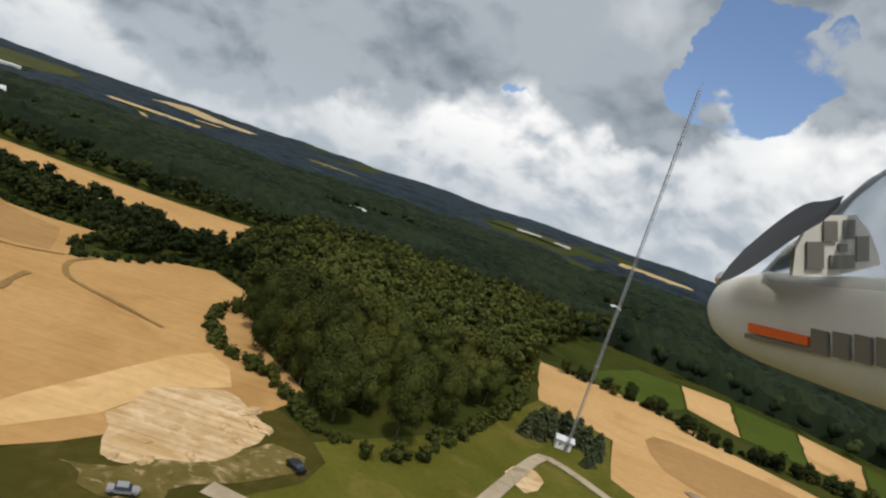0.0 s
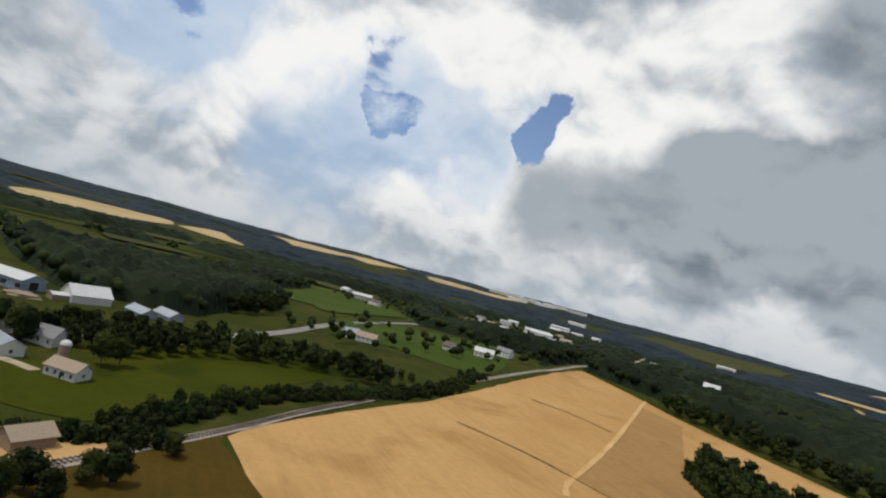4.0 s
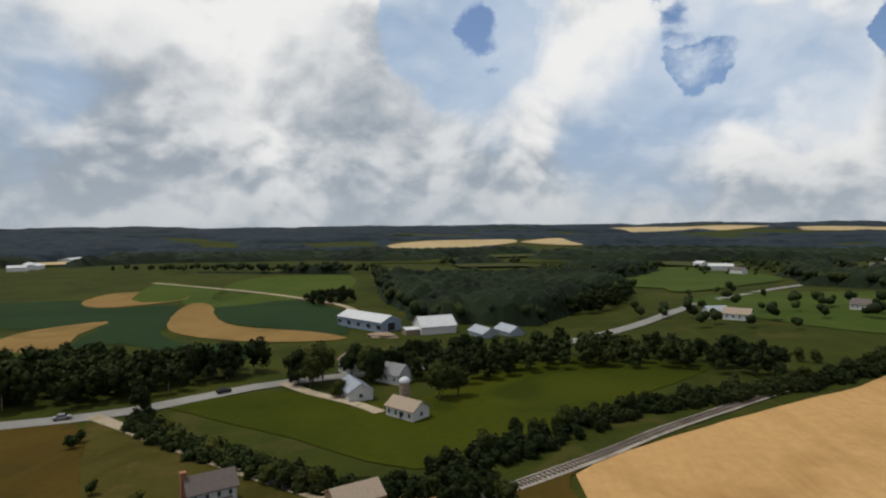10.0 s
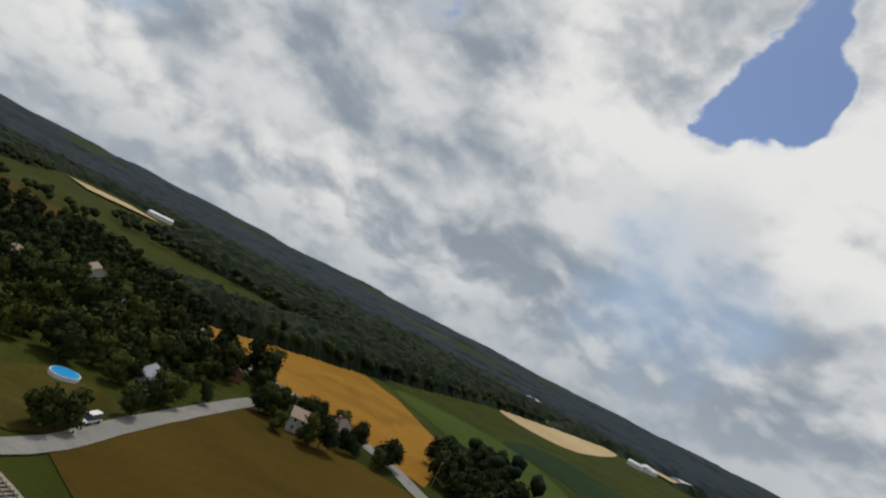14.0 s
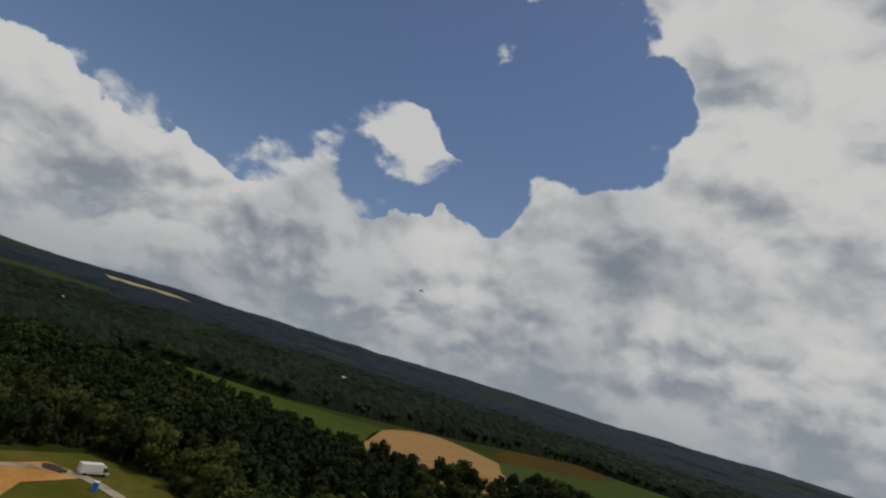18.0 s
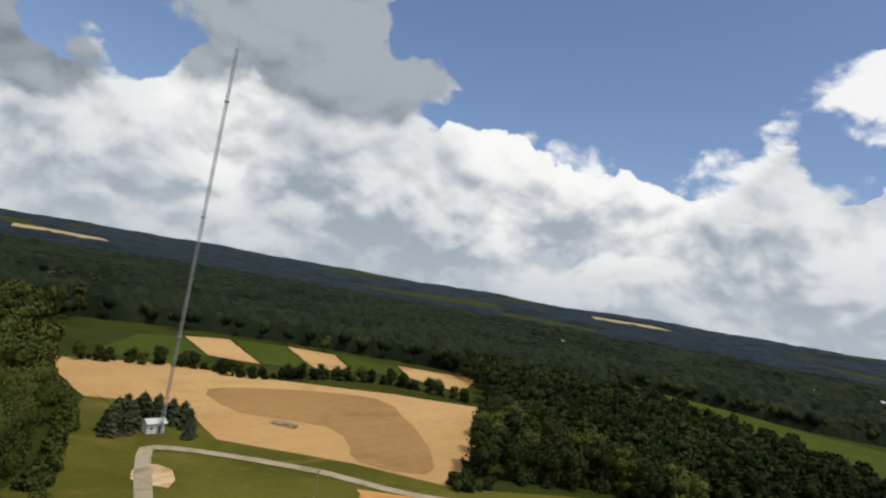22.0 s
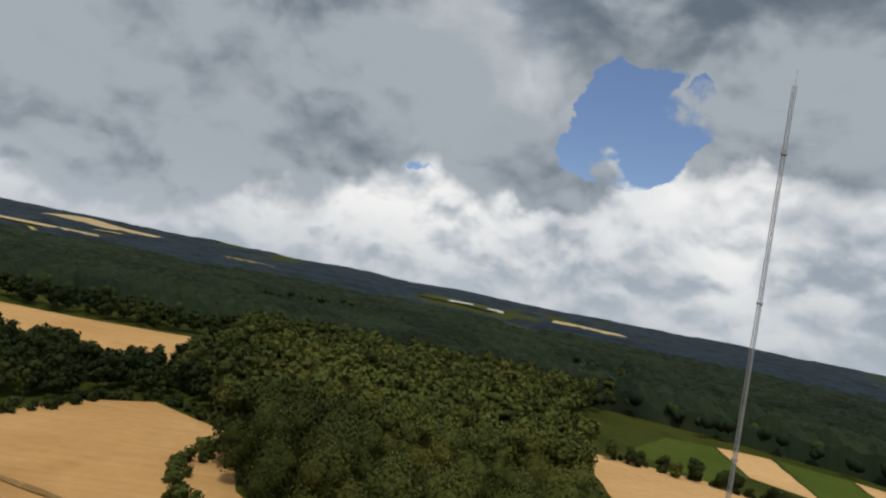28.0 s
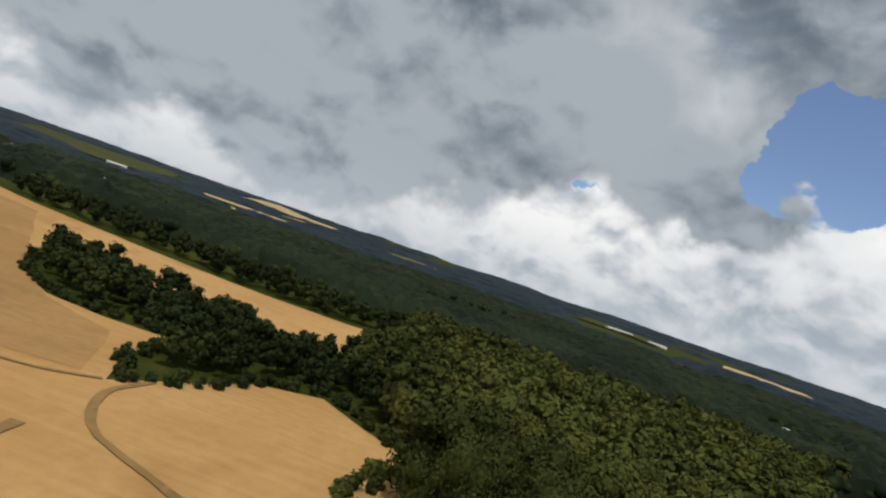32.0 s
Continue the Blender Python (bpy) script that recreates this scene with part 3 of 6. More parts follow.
patch("town_field", [(-825, 271), (-583, 246.6), (-546, 157.1), (-647, 124.4)], M["soy"], 0.8, "green field before the village")

patch("field_east", [(334, 112.4), (438, 158), (450, 100.4), (404, 19.8), (400, -58.7), (281, -32.1), (263, 19.2)], M["hay"], 0.3, "light green hay field beyond the east wood", round_edge=False)
patch("tan_field_east", [(280, -33.1), (400, -60.4), (460, -114.8), (377, -157.5), (313, -165), (264, -126.2), (226.9, -30.2)], M["stubble_dark"], 0.3, "tan stubble field on the east slope")
patch("green_field_south", [(295, -151.6), (386, -148.6), (466, -201.6), (558, -313), (465, -460), (280, -305)], M["soy"], 0.34, "green field round a white barn")
patch("brown_field_south", [(426, -157.5), (558, -221.1), (598, -305), (517, -310), (436, -208.3)], M["fallow"], 0.4, "brown strip on the south slope")
patch("olive_field", [(154.1, -442), (59.8, -393), (13.8, -366), (-50.1, -411), (-17.4, -452), (82.1, -520)], M["fallow"], 0.34, "olive brown field behind the houses")
patch("pool_lawn", [(-61.3, -86.8), (-56, -106.2), (-68.3, -124.8), (-83.9, -116.1), (-77.3, -89)], M["olive"], 0.24, "back lawn beside the railway")
patch("house_lawn", [(-197.5, -73.1), (-184.2, -45.3), (-163.5, -3.5), (-154.4, 38.2), (-119.9, 21), (-103.5, -23.7), (-140.7, -24.5), (-151.9, -40.4), (-187.6, -66.6)], M["olive"], 0.22, "mown lawn of the farmhouse", round_edge=False)
patch("car_park", [(72.8, -61.9), (84.3, -94.7), (61.6, -105.1), (30, -111.6), (21.8, -118.7), (-7.2, -66.8), (-6.2, -59), (21.9, -42.3)], M["asphalt"], 0.20, "grey asphalt car park between the show halls", "car park", round_edge=False, wobble=0.4)
patch("shed_apron", [(-8.3, -51.3), (-19.9, -54.8), (-27.2, -46.6), (-29, -53.3), (-16.9, -66.6), (18, -118.6), (23.1, -112.5)], M["gravel"], 0.19, "gravel apron along the long shed", "gravel", round_edge=False)
patch("workshop_apron", [(-47.5, -61.7), (-36.9, -78.4), (-23.8, -100.8), (-14.4, -115), (-19, -120), (-28.4, -99.8), (-38.8, -84.4), (-48, -83.2), (-55.8, -75.4), (-60.7, -67.4), (-51.6, -49.1), (-46.6, -44.8)], M["gravel"], 0.22, "wide grey gravel apron before the workshop", "gravel", round_edge=False)
patch("yard", [(35.4, -143.5), (44, -131.7), (62.2, -161.8), (78.1, -238.6), (63.6, -221), (31.7, -163.3)], M["gravel"], 0.24, "gravel yard behind the park", "yard")
patch("yard", [(15.4, -160.9), (32.8, -171.3), (45.7, -223.1), (27.5, -207.2), (17.4, -187.1)], M["gravel"], 0.24, "cluttered gravel yard among trees", "yard")
patch("club_apron", [(62.9, 49.9), (79.5, 50), (84.8, 33.3), (76.5, 26.8), (66.2, 38.5)], M["gravel"], 0.3, "worn grey apron round the club house", "apron")
patch("bungalow_pad", [(-157.6, 2.9), (-143.9, 8), (-145.7, 20.8), (-159.8, 28), (-162.4, 12.4)], M["stubble_b"], 0.3, "bare sandy ground round the bungalow", "bare ground")
patch("worn_grass", [(34.4, 127.7), (40.4, 134.1), (44.3, 128), (38.2, 119.7)], M["rubble"], 0.22, "worn bare patch beside the drive", "bare ground")

RAIL = [(-898, 960), (-614, 620), (-399, 352), (-352, 280), (-306, 212), (-250, 138), (-205, 84), (-169, 46), (-72.8, -66), (-32.7, -112.7), (-12.1, -137.6), (53.5, -216.1), (217, -388)]
ribbon("ballast", RAIL, 4.0, M["ballast"], 0.34, "grey gravel ballast of a railway line", "railway", crown=0.12)
ribbon("road", [(-92.1, -245.2), (-122.4, -212.6), (-153.1, -183.5), (-171.8, -151.3), (-178, -123), (-199.5, -73), (-224, -48.5), (-238.6, -32.2), (-276, 28.2), (-344, 95.3), (-431, 157.7), (-495, 219.2), (-706, 443)], 7.5, M["road"], 0.30,
       "pale grey asphalt country road", wobble=0.05)
ribbon("side_road", [(-69, -77.1), (-77.2, -86), (-89.6, -108.4), (-122.1, -159.8), (-143.6, -186.1)], 5.5, M["road"], 0.34, "narrow pale side road", wobble=0.1)
ribbon("driveway", [(-199.5, -73), (-184.2, -45.3), (-168.2, -16), (-157.7, 5.1), (-152.7, 15.1)], 4.0, M["gravel"], 0.34, "gravel driveway to the farmhouse")
ribbon("driveway", [(-237.7, -34), (-225.9, -19.4), (-218.3, -6), (-208.8, 5.5)], 4.0, M["gravel"], 0.36, "gravel drive to the cottages")
ribbon("farm_lane", [(-378, -42.7), (-435, -69.9), (-503, -148.8), (-562, -245.2), (-594, -304)], 5.0, M["gravel"], 0.46, "gravel farm lane climbing the hill")
ribbon("gravel_drive", [(-6, 59.3), (10, 71.4), (15, 85.8), (30.2, 114.8), (43.5, 139.2), (48.5, 143.2), (56.3, 136.2), (65.5, 124.2), (74.7, 109.6), (80.1, 95.1), (91, 78.6), (109.2, 62.7), (112.8, 48.6), (94.2, 26.2), (70.5, 10.7), (40, -14)], 3.4, M["gravel"], 0.34, "pale gravel drive across the grass")
ribbon("gravel_drive", [(-21.9, 85.6), (-0.9, 79.6), (5, 69), (11.9, 60.8)], 4.0, M["gravel"], 0.36, "pale gravel drive across the grass")
ribbon("park_lane", [(-60.6, -10.8), (-34, -14), (-20, -20), (-12, -34), (-4.5, -57.8)], 3.3, M["gravel"], 0.30, "pale gravel lane of the park")
ribbon("park_lane", [(-34, -14), (-32.9, -42.5), (-16.8, -64.6), (13.4, -112.5), (5.5, -125.6), (-10.5, -118.8), (-39.4, -81.9), (-54.6, -63.5), (-50.5, -42.6), (-34, -14)], 3.3, M["gravel"], 0.32, "pale gravel lane looping through the park")
ribbon("park_lane", [(-46.6, -47), (-33.5, -62.8), (-7.4, -102.8), (-6, -114.7), (-14.5, -111.1)], 2.2, M["gravel"], 0.34, "narrow gravel loop in the grass")
ribbon("park_lane", [(5.5, -125.6), (7.8, -134.6)], 4.0, M["gravel"], 0.34, "short gravel spur")
ribbon("park_road", [(30, -10), (57.2, -33.3), (77.8, -66.9), (88.3, -116.4), (110.9, -161), (144.7, -216.7)], 6.5, M["road"], 0.28, "pale road past the park")
ribbon("park_lane", [(21.9, -42.3), (14, -28), (-6, -8)], 3.5, M["gravel"], 0.3, "pale gravel lane of the park")
ribbon("field_track", [(-106, 197), (-107, 185), (-105, 178), (-101, 171), (-94, 164), (-80, 158), (-69, 153), (-60, 149)], 1.5, M["track"], 0.42, "faint dark tramline track through the stubble", wobble=0.6)
patch("darker_stubble", [(-294, 328), (-261, 328), (-187, 246), (-162, 228), (-135, 221), (-117, 188), (-171, 172)], M["stubble_dark"], 0.26, "darker stubble worked the other way", round_edge=False)
ribbon("field_track", [(-311, 348), (-224, 240), (-189, 195), (-170, 170), (-161, 159), (-153, 153)], 2.2, M["pale_stubble"], 0.40, "pale wheel track through the stubble", wobble=0.5)
ribbon("field_track", [(-217, 148), (-192, 162), (-170, 170), (-151, 175), (-129, 178), (-119, 182), (-112, 188)], 1.3, M["track"], 0.44, "faint dark tramline track through the stubble", wobble=0.6)
ribbon("field_track", [(-275, 225), (-260, 237), (-234, 246)], 1.1, M["track"], 0.44, "faint dark tramline track through the stubble", wobble=0.6)
ribbon("field_track", [(-104, 159), (-102, 150), (-98, 140)], 1.6, M["track"], 0.40, "smudged wheel track in the stubble", wobble=0.9)

# ---------------------------------------------------------------- trees


def np_mesh(name, verts, tris, mat):
    me = bpy.data.meshes.new(name)
    n, t = len(verts), len(tris)
    me.vertices.add(n)
    me.vertices.foreach_set("co", np.asarray(verts, np.float32).ravel())
    me.loops.add(t * 3)
    me.loops.foreach_set("vertex_index", np.asarray(tris, np.int32).ravel())
    me.polygons.add(t)
    me.polygons.foreach_set("loop_start", np.arange(0, t * 3, 3, dtype=np.int32))
    me.polygons.foreach_set("loop_total", np.full(t, 3, np.int32))
    me.update(calc_edges=True)
    me.materials.append(mat)
    return me


def ico(level):
    bm = bmesh.new()
    bmesh.ops.create_icosphere(bm, subdivisions=level, radius=1.0)
    v = np.array([p.co for p in bm.verts])
    f = np.array([[q.index for q in p.verts] for p in bm.faces])
    bm.free()
    return v, f


ICO1, ICO2 = ico(1), ico(2)


def crown(rng, wide, tall, base, lumps, leaves, leaf, puff=1.0):
    """A broadleaf crown: uneven lumps, each a ragged core clad in small leaf clumps."""
    vs, fs, count = [], [], 0
    centres = []
    for i in range(lumps):
        a, u = rng.uniform(0, TAU), rng.uniform(0.05, 1.0)
        rad = wide * 0.5 * (0.72 * math.sqrt(1 - (u - 0.35) ** 2 / 0.75) if abs(u - 0.35) < 0.86 else 0.2) * rng.uniform(0.35, 0.95)
        centres.append((np.array([rad * math.cos(a), rad * math.sin(a), base + tall * (0.12 + 0.72 * u)]), wide * puff * rng.uniform(0.19, 0.29)))
    centres.append((np.array([0, 0, base + tall * 0.5]), wide * 0.36))
    for c, r in centres:
        v = ICO1[0] * r * (0.62 + 0.30 * rng.random((len(ICO1[0]), 1)))
        v[:, 2] *= 0.9
        vs.append(v + c)
        fs.append(ICO1[1] + count)
        count += len(v)
    per = leaves // len(centres)
    for c, r in centres:
        d = rng.normal(size=(per, 3))
        d[:, 2] += 0.35
        d /= np.linalg.norm(d, axis=1)[:, None]
        p = c + d * r * rng.uniform(0.70, 1.14, (per, 1))
        nrm = d + rng.normal(size=(per, 3)) * 0.38
        nrm /= np.linalg.norm(nrm, axis=1)[:, None]
        t1 = np.cross(nrm, rng.normal(size=(per, 3)))
        t1 /= np.linalg.norm(t1, axis=1)[:, None] + 1e-9
        t2 = np.cross(nrm, t1)
        s = leaf * rng.uniform(0.55, 1.25, (per, 1))
        quad = np.stack([p - t1 * s, p - t2 * s * 0.7 + nrm * s * 0.25, p + t1 * s, p + t2 * s * 0.7 + nrm * s * 0.25], 1).reshape(-1, 3)
        i = count + np.arange(per)[:, None] * 4
        vs.append(quad)
        fs.append(np.concatenate([i + [[0, 1, 2]], i + [[0, 2, 3]]]))
        count += len(quad)
    return np.concatenate(vs), np.concatenate(fs)


def limb(rings, sides=7):
    """A tapered, bending tube through (x, y, z, radius)."""
    v, f = [], []
    for x, y, z, r in rings:
        v += [(x + r * math.cos(TAU * s / sides), y + r * math.sin(TAU * s / sides), z) for s in range(sides)]
    for i in range(len(rings) - 1):
        for s in range(sides):
            a, b, c, d = i * sides + s, i * sides + (s + 1) % sides, (i + 1) * sides + (s + 1) % sides, (i + 1) * sides + s
            f += [(a, b, c), (a, c, d)]
    return np.array(v), np.array(f)


def join(pieces):
    vs, fs, n = [], [], 0
    for v, f in pieces:
        vs.append(v)
        fs.append(np.asarray(f) + n)
        n += len(v)
    return np.concatenate(vs), np.concatenate(fs)


def trunk_of(rng, tall, base):
    r = tall * 0.022
    parts = [limb([(0, 0, -0.6, r * 1.5), (0, 0, 0.6, r), (0.1, 0.1, base, r * 0.8), (0.2, 0.0, tall * 0.7, r * 0.3)])]
    for i in range(4):
        a = TAU * (i + rng.uniform(0, 0.6)) / 4
        z = base * rng.uniform(0.8, 1.2)
        q = tall * rng.uniform(0.14, 0.22)
        parts.append(limb([(0.1, 0.1, z, r * 0.5), (q * 0.5 * math.cos(a), q * 0.5 * math.sin(a), z + q * 0.6, r * 0.35), (q * math.cos(a), q * math.sin(a), z + q * 1.4, r * 0.12)], 5))
    return join(parts)


def spruce(rng, tall):
    """Whorls of drooping boughs round a straight stem."""
    vs, fs, n = [], [], 0
    tiers = 15
    for i in range(tiers):
        t = i / (tiers - 1)
        z, reach, count = tall * (0.06 + 0.90 * t), tall * 0.46 * (1 - t) ** 0.55 * rng.uniform(0.75, 1.15) + 0.4, int(15 - 7 * t)
        for s in range(count):
            a = TAU * (s + rng.uniform(0, 0.7)) / count
            out = np.array([math.cos(a), math.sin(a), 0])
            side = np.array([-out[1], out[0], 0])
            q = reach * rng.uniform(0.7, 1.12)
            w = q * 0.33
            for hang, lean in ((0.0, 0.0), (-0.5, 0.25)):
                o = np.array([0, 0, z + hang])
                pts = [o, o + out * q * 0.55 + side * w + [0, 0, -0.10 * q + lean], o + out * q + [0, 0, -0.34 * q + rng.uniform(-0.3, 0.3)], o + out * q * 0.55 - side * w + [0, 0, -0.14 * q + lean]]
                vs.append(np.array(pts))
                fs.append(np.array([[0, 1, 2], [0, 2, 3]]) + n)
                n += 4
    return np.concatenate(vs), np.concatenate(fs)


rng = np.random.default_rng(11)
CROWNS, TRUNKS = [], []
for i in range(8):
    tall, wide = 1.0, 1.0
    v, f = crown(rng, 12.5, 14.4, 2.0, 10, 5200, 0.34, 1.25)
    CROWNS.append(np_mesh("crown", v, f, M["leaf"]))
    v, f = trunk_of(rng, 17.0, 5.0)
    TRUNKS.append(np_mesh("trunk", v, f, M["bark"]))
LIGHT = []
for i in range(8):
    v, f = crown(rng, 12.5, 14.0, 1.6, 11, 1000, 0.72)
    LIGHT.append(np_mesh("crown", v, f, M["leaf_dark"] if i % 3 else M["leaf"]))
SPRUCES = []
for i in range(3):
    v, f = spruce(rng, 14.0)
    SPRUCES.append(np_mesh("foliage", v, f, M["needle"]))
v, f = limb([(0, 0, -0.5, 0.24), (0, 0, 6, 0.16), (0, 0, 13.4, 0.03)])
STEM = np_mesh("trunk", v, f, M["bark"])


def plant_tree(x, y, size, label="broad green deciduous tree in full leaf", group="", name="tree", flat=1.0, fine=False):
    i = int(rng.integers(8))
    root = new(name)
    for mesh in (TRUNKS[i], CROWNS[i] if fine else LIGHT[i]):
        o = new(mesh.name.split(".")[0], mesh)
        o.parent = root
    k = size / 17.5
    thin = 0.80 if fine else 1.0
    root.matrix_world = Matrix.LocRotScale((x, y, ground_z(x, y)), Euler((0, 0, rng.uniform(0, TAU))), (k * thin * rng.uniform(0.85, 1.1), k * thin * rng.uniform(0.85, 1.1), k * flat))
    return tagged(root, label, "tree", group)


def plant_spruce(x, y, size, label="spreading grey-green conifer by the mast"):
    root = new("conifer")
    for nm, mesh in (("trunk", STEM), ("foliage", SPRUCES[int(rng.integers(3))])):
        o = new(nm, mesh)
        o.parent = root
    k = size / 14
    root.matrix_world = Matrix.LocRotScale((x, y, ground_z(x, y)), Euler((0, 0, rng.uniform(0, TAU))), (k, k, k))
    return tagged(root, label, "tree", "conifers round the mast")


def scatter(poly, gap, jitter=0.38):
    """Uneven places inside a piece of land."""
    xs, ys = [p[0] for p in poly], [p[1] for p in poly]
    out, row, y = [], 0, min(ys)
    while y < max(ys):
        x = min(xs) + (gap / 2 if row % 2 else 0)
        while x < max(xs):
            px, py = x + rng.uniform(-jitter, jitter) * gap, y + rng.uniform(-jitter, jitter) * gap
            if inside(px, py, poly):
                out.append((px, py))
            x += gap
        y += gap * 0.87
        row += 1
    return out


def band(points, width, gap, jitter=0.5):
    """Uneven places along a hedge line."""
    out = []
    for x, y in curve_through(points, gap):
        for s in range(max(1, int(width / gap))):
            out.append((x + rng.uniform(-0.5, 0.5) * max(width, gap), y + rng.uniform(-0.5, 0.5) * max(width, gap)))
    return out


FULL = [crown(np.random.default_rng(60 + i), 12.0, 14.2, 1.8, 9, 560, 1.0) for i in range(5)]
BUSH = [crown(np.random.default_rng(80 + i), 15.0, 13.5, -1.5, 6, 150, 1.7) for i in range(5)]
MID = [crown(np.random.default_rng(40 + i), 10.6, 14.2, 1.6, 7, 330, 0.95) for i in range(6)]


def far_blob(seed, lumps):
    r = np.random.default_rng(seed)
    pieces = []
    for i in range(lumps):
        v = ICO1[0] * (0.82 + 0.36 * r.random((len(ICO1[0]), 1)))
        v = v * [3.9, 3.9, 4.2] + [r.uniform(-3, 3), r.uniform(-3, 3), 7 + r.uniform(0, 5)]
        pieces.append((v, ICO1[1]))
    return join(pieces)


FAR = [far_blob(70 + i, 4) for i in range(6)]
LOW = [far_blob(120 + i, 2) for i in range(6)]
GROVE = [(v * [3.3, 3.3, 0.60] - [0, 0, 2.2], f) for v, f in [far_blob(90 + i, 5) for i in range(6)]]


def woods(name, places, kinds, low, high, mat, label):
    """Many trees that nobody could count, as one piece of woodland."""
    vs, fs, n = [], [], 0
    for x, y in places:
        v, f = kinds[int(rng.integers(len(kinds)))]
        k, a = rng.uniform(low, high) / 16.5, rng.uniform(0, TAU)
        c, s = math.cos(a) * k * rng.uniform(0.9, 1.15), math.sin(a) * k
        w = np.empty_like(v)
        w[:, 0], w[:, 1], w[:, 2] = v[:, 0] * c - v[:, 1] * s + x, v[:, 0] * s + v[:, 1] * c + y, v[:, 2] * k + ground_z(x, y)
        vs.append(w)
        fs.append(f + n)
        n += len(w)
    if not vs:
        return None
    ob = new(name, np_mesh(name, np.concatenate(vs), np.concatenate(fs), mat))
    return tagged(ob, label, "woods", kind="stuff")


# the wood that faces the flying field: its near part tree by tree
WOOD_NEAR = [(-46, 206), (-52, 180), (-47, 161), (-39, 149), (-24, 141), (-15, 128), (-5, 121), (6, 119), (17, 136), (34, 168), (44, 196), (-36, 220)]
WOOD_FRONT = [(-52, 180), (-47, 161), (-39, 149), (-24, 141), (-15, 128), (-5, 121), (6, 119), (17, 136), (34, 168), (38, 180), (-18, 180)]
for x, y in scatter(WOOD_FRONT, 10.4, 0.30):
    plant_tree(x, y, rng.uniform(12.5, 20.5), "broad deciduous tree of the dense wood", "trees of the wood", fine=True)
FINE = [crown(np.random.default_rng(160 + i), 9.8, 14.2, 1.8, 9, 2200, 0.46, 1.25) for i in range(5)]
woods("woodland", [p for p in scatter(WOOD_NEAR, 9.2) if not inside(*p, WOOD_FRONT)], FINE, 15, 21, M["leaf"], "dense green wood behind its sunlit front")
WOOD_FAR = [(-44, 206), (44, 196), (60.4, 242.3), (82.1, 303), (135.6, 375), (137.7, 432), (221.4, 451), (326, 428), (420, 566), (301, 802), (-95.1, 824), (-248.8, 650), (-162.2, 454), (-82.8, 408), (-81.3, 255), (-57.1, 222.9)]
woods("woodland", [p for p in scatter(WOOD_FAR, 9.2) if p[1] < 400 and math.hypot(p[0] + 20, p[1] - 60) < 350], MID, 13, 19, M["leaf"], "dense green deciduous wood beyond the fields")
STRIP = [(-202, 266), (-200, 275), (-176, 281), (-150, 281), (-124, 274), (-100, 258), (-84, 300), (-70, 330), (-50, 250), (-60, 226), (-78, 240), (-94, 230), (-104, 210), (-111, 195), (-117, 214), (-121, 240), (-145, 236), (-164, 236), (-190, 252)]
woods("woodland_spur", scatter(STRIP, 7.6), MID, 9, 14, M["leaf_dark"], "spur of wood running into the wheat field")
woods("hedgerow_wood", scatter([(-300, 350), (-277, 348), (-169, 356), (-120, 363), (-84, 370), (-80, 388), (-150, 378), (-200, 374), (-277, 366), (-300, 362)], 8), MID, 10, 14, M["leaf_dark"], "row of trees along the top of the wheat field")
EAST_FRONT = [(98.1, 88.6), (118.3, 82.5), (140.7, 58.7), (129.3, 33.9), (98.5, 16.3), (76.6, 4.9), (90.8, -4.7), (123.6, 11), (152.9, 45), (159, 87.7), (189.9, 130.2), (137.1, 102)]
EAST_REST = [(90.8, -4.7), (123.6, 11), (152.9, 45), (159, 87.7), (189.9, 130.2), (248.3, 168.3), (295, 238.4), (418, 345), (563, 333), (539, 179.6), (453, 159.8), (338, 115.7), (263, 21.2), (227, -26.1), (216.7, -50.6), (150.1, -31)]
for x, y in scatter(EAST_FRONT, 9.0):
    plant_tree(x, y, rng.uniform(13, 18), "broad deciduous tree at the edge of the east wood", "trees of the east wood")
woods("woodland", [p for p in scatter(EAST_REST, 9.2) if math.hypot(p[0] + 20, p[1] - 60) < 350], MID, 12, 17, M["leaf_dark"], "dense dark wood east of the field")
for x, y in band([(78.4, 246.8), (111.1, 230), (127.5, 209.1), (161.2, 201.5), (192.6, 184.5), (204.9, 148.3)], 6, 5.2):
    plant_tree(x, y, rng.uniform(6, 10), "small bushy hedgerow tree", "trees of the hedgerow", "hedge_tree", flat=0.9)
woods("woodland", scatter([(-188, -139.1), (-198.1, -102.6), (-212.5, -71.5), (-232.1, -55.9), (-245.5, -42), (-263, -55.7), (-247.9, -79.7), (-235.7, -105.4), (-227.3, -137), (-213.6, -168.2), (-196.1, -173)], 6.6), MID, 10, 15, M["leaf_dark"], "dark wood along the road")
woods("farm_trees", scatter([(-236.7, 22.3), (-251, 39.5), (-267, 74.1), (-262, 104.6), (-250, 121.2), (-266, 137.1), (-285, 121.3), (-291, 70.4), (-280, 30.4), (-269, 0.7), (-257, -10.1)], 7.5), MID, 8, 12, M["leaf_dark"], "wood between the pasture and the farm")
woods("farm_trees", scatter([(-369, 19.5), (-373, 54.7), (-405, 101.8), (-483, 135.2), (-510, 91.9), (-421, 16.8)], 9), MID, 10, 14, M["leaf_dark"], "dark wood behind the barns")
woods("farm_trees", scatter([(-424, -80.9), (-459, -62.8), (-477, -82.7), (-444, -100.9)], 8), MID, 8, 12, M["leaf_dark"], "small grove beside the farm lane")
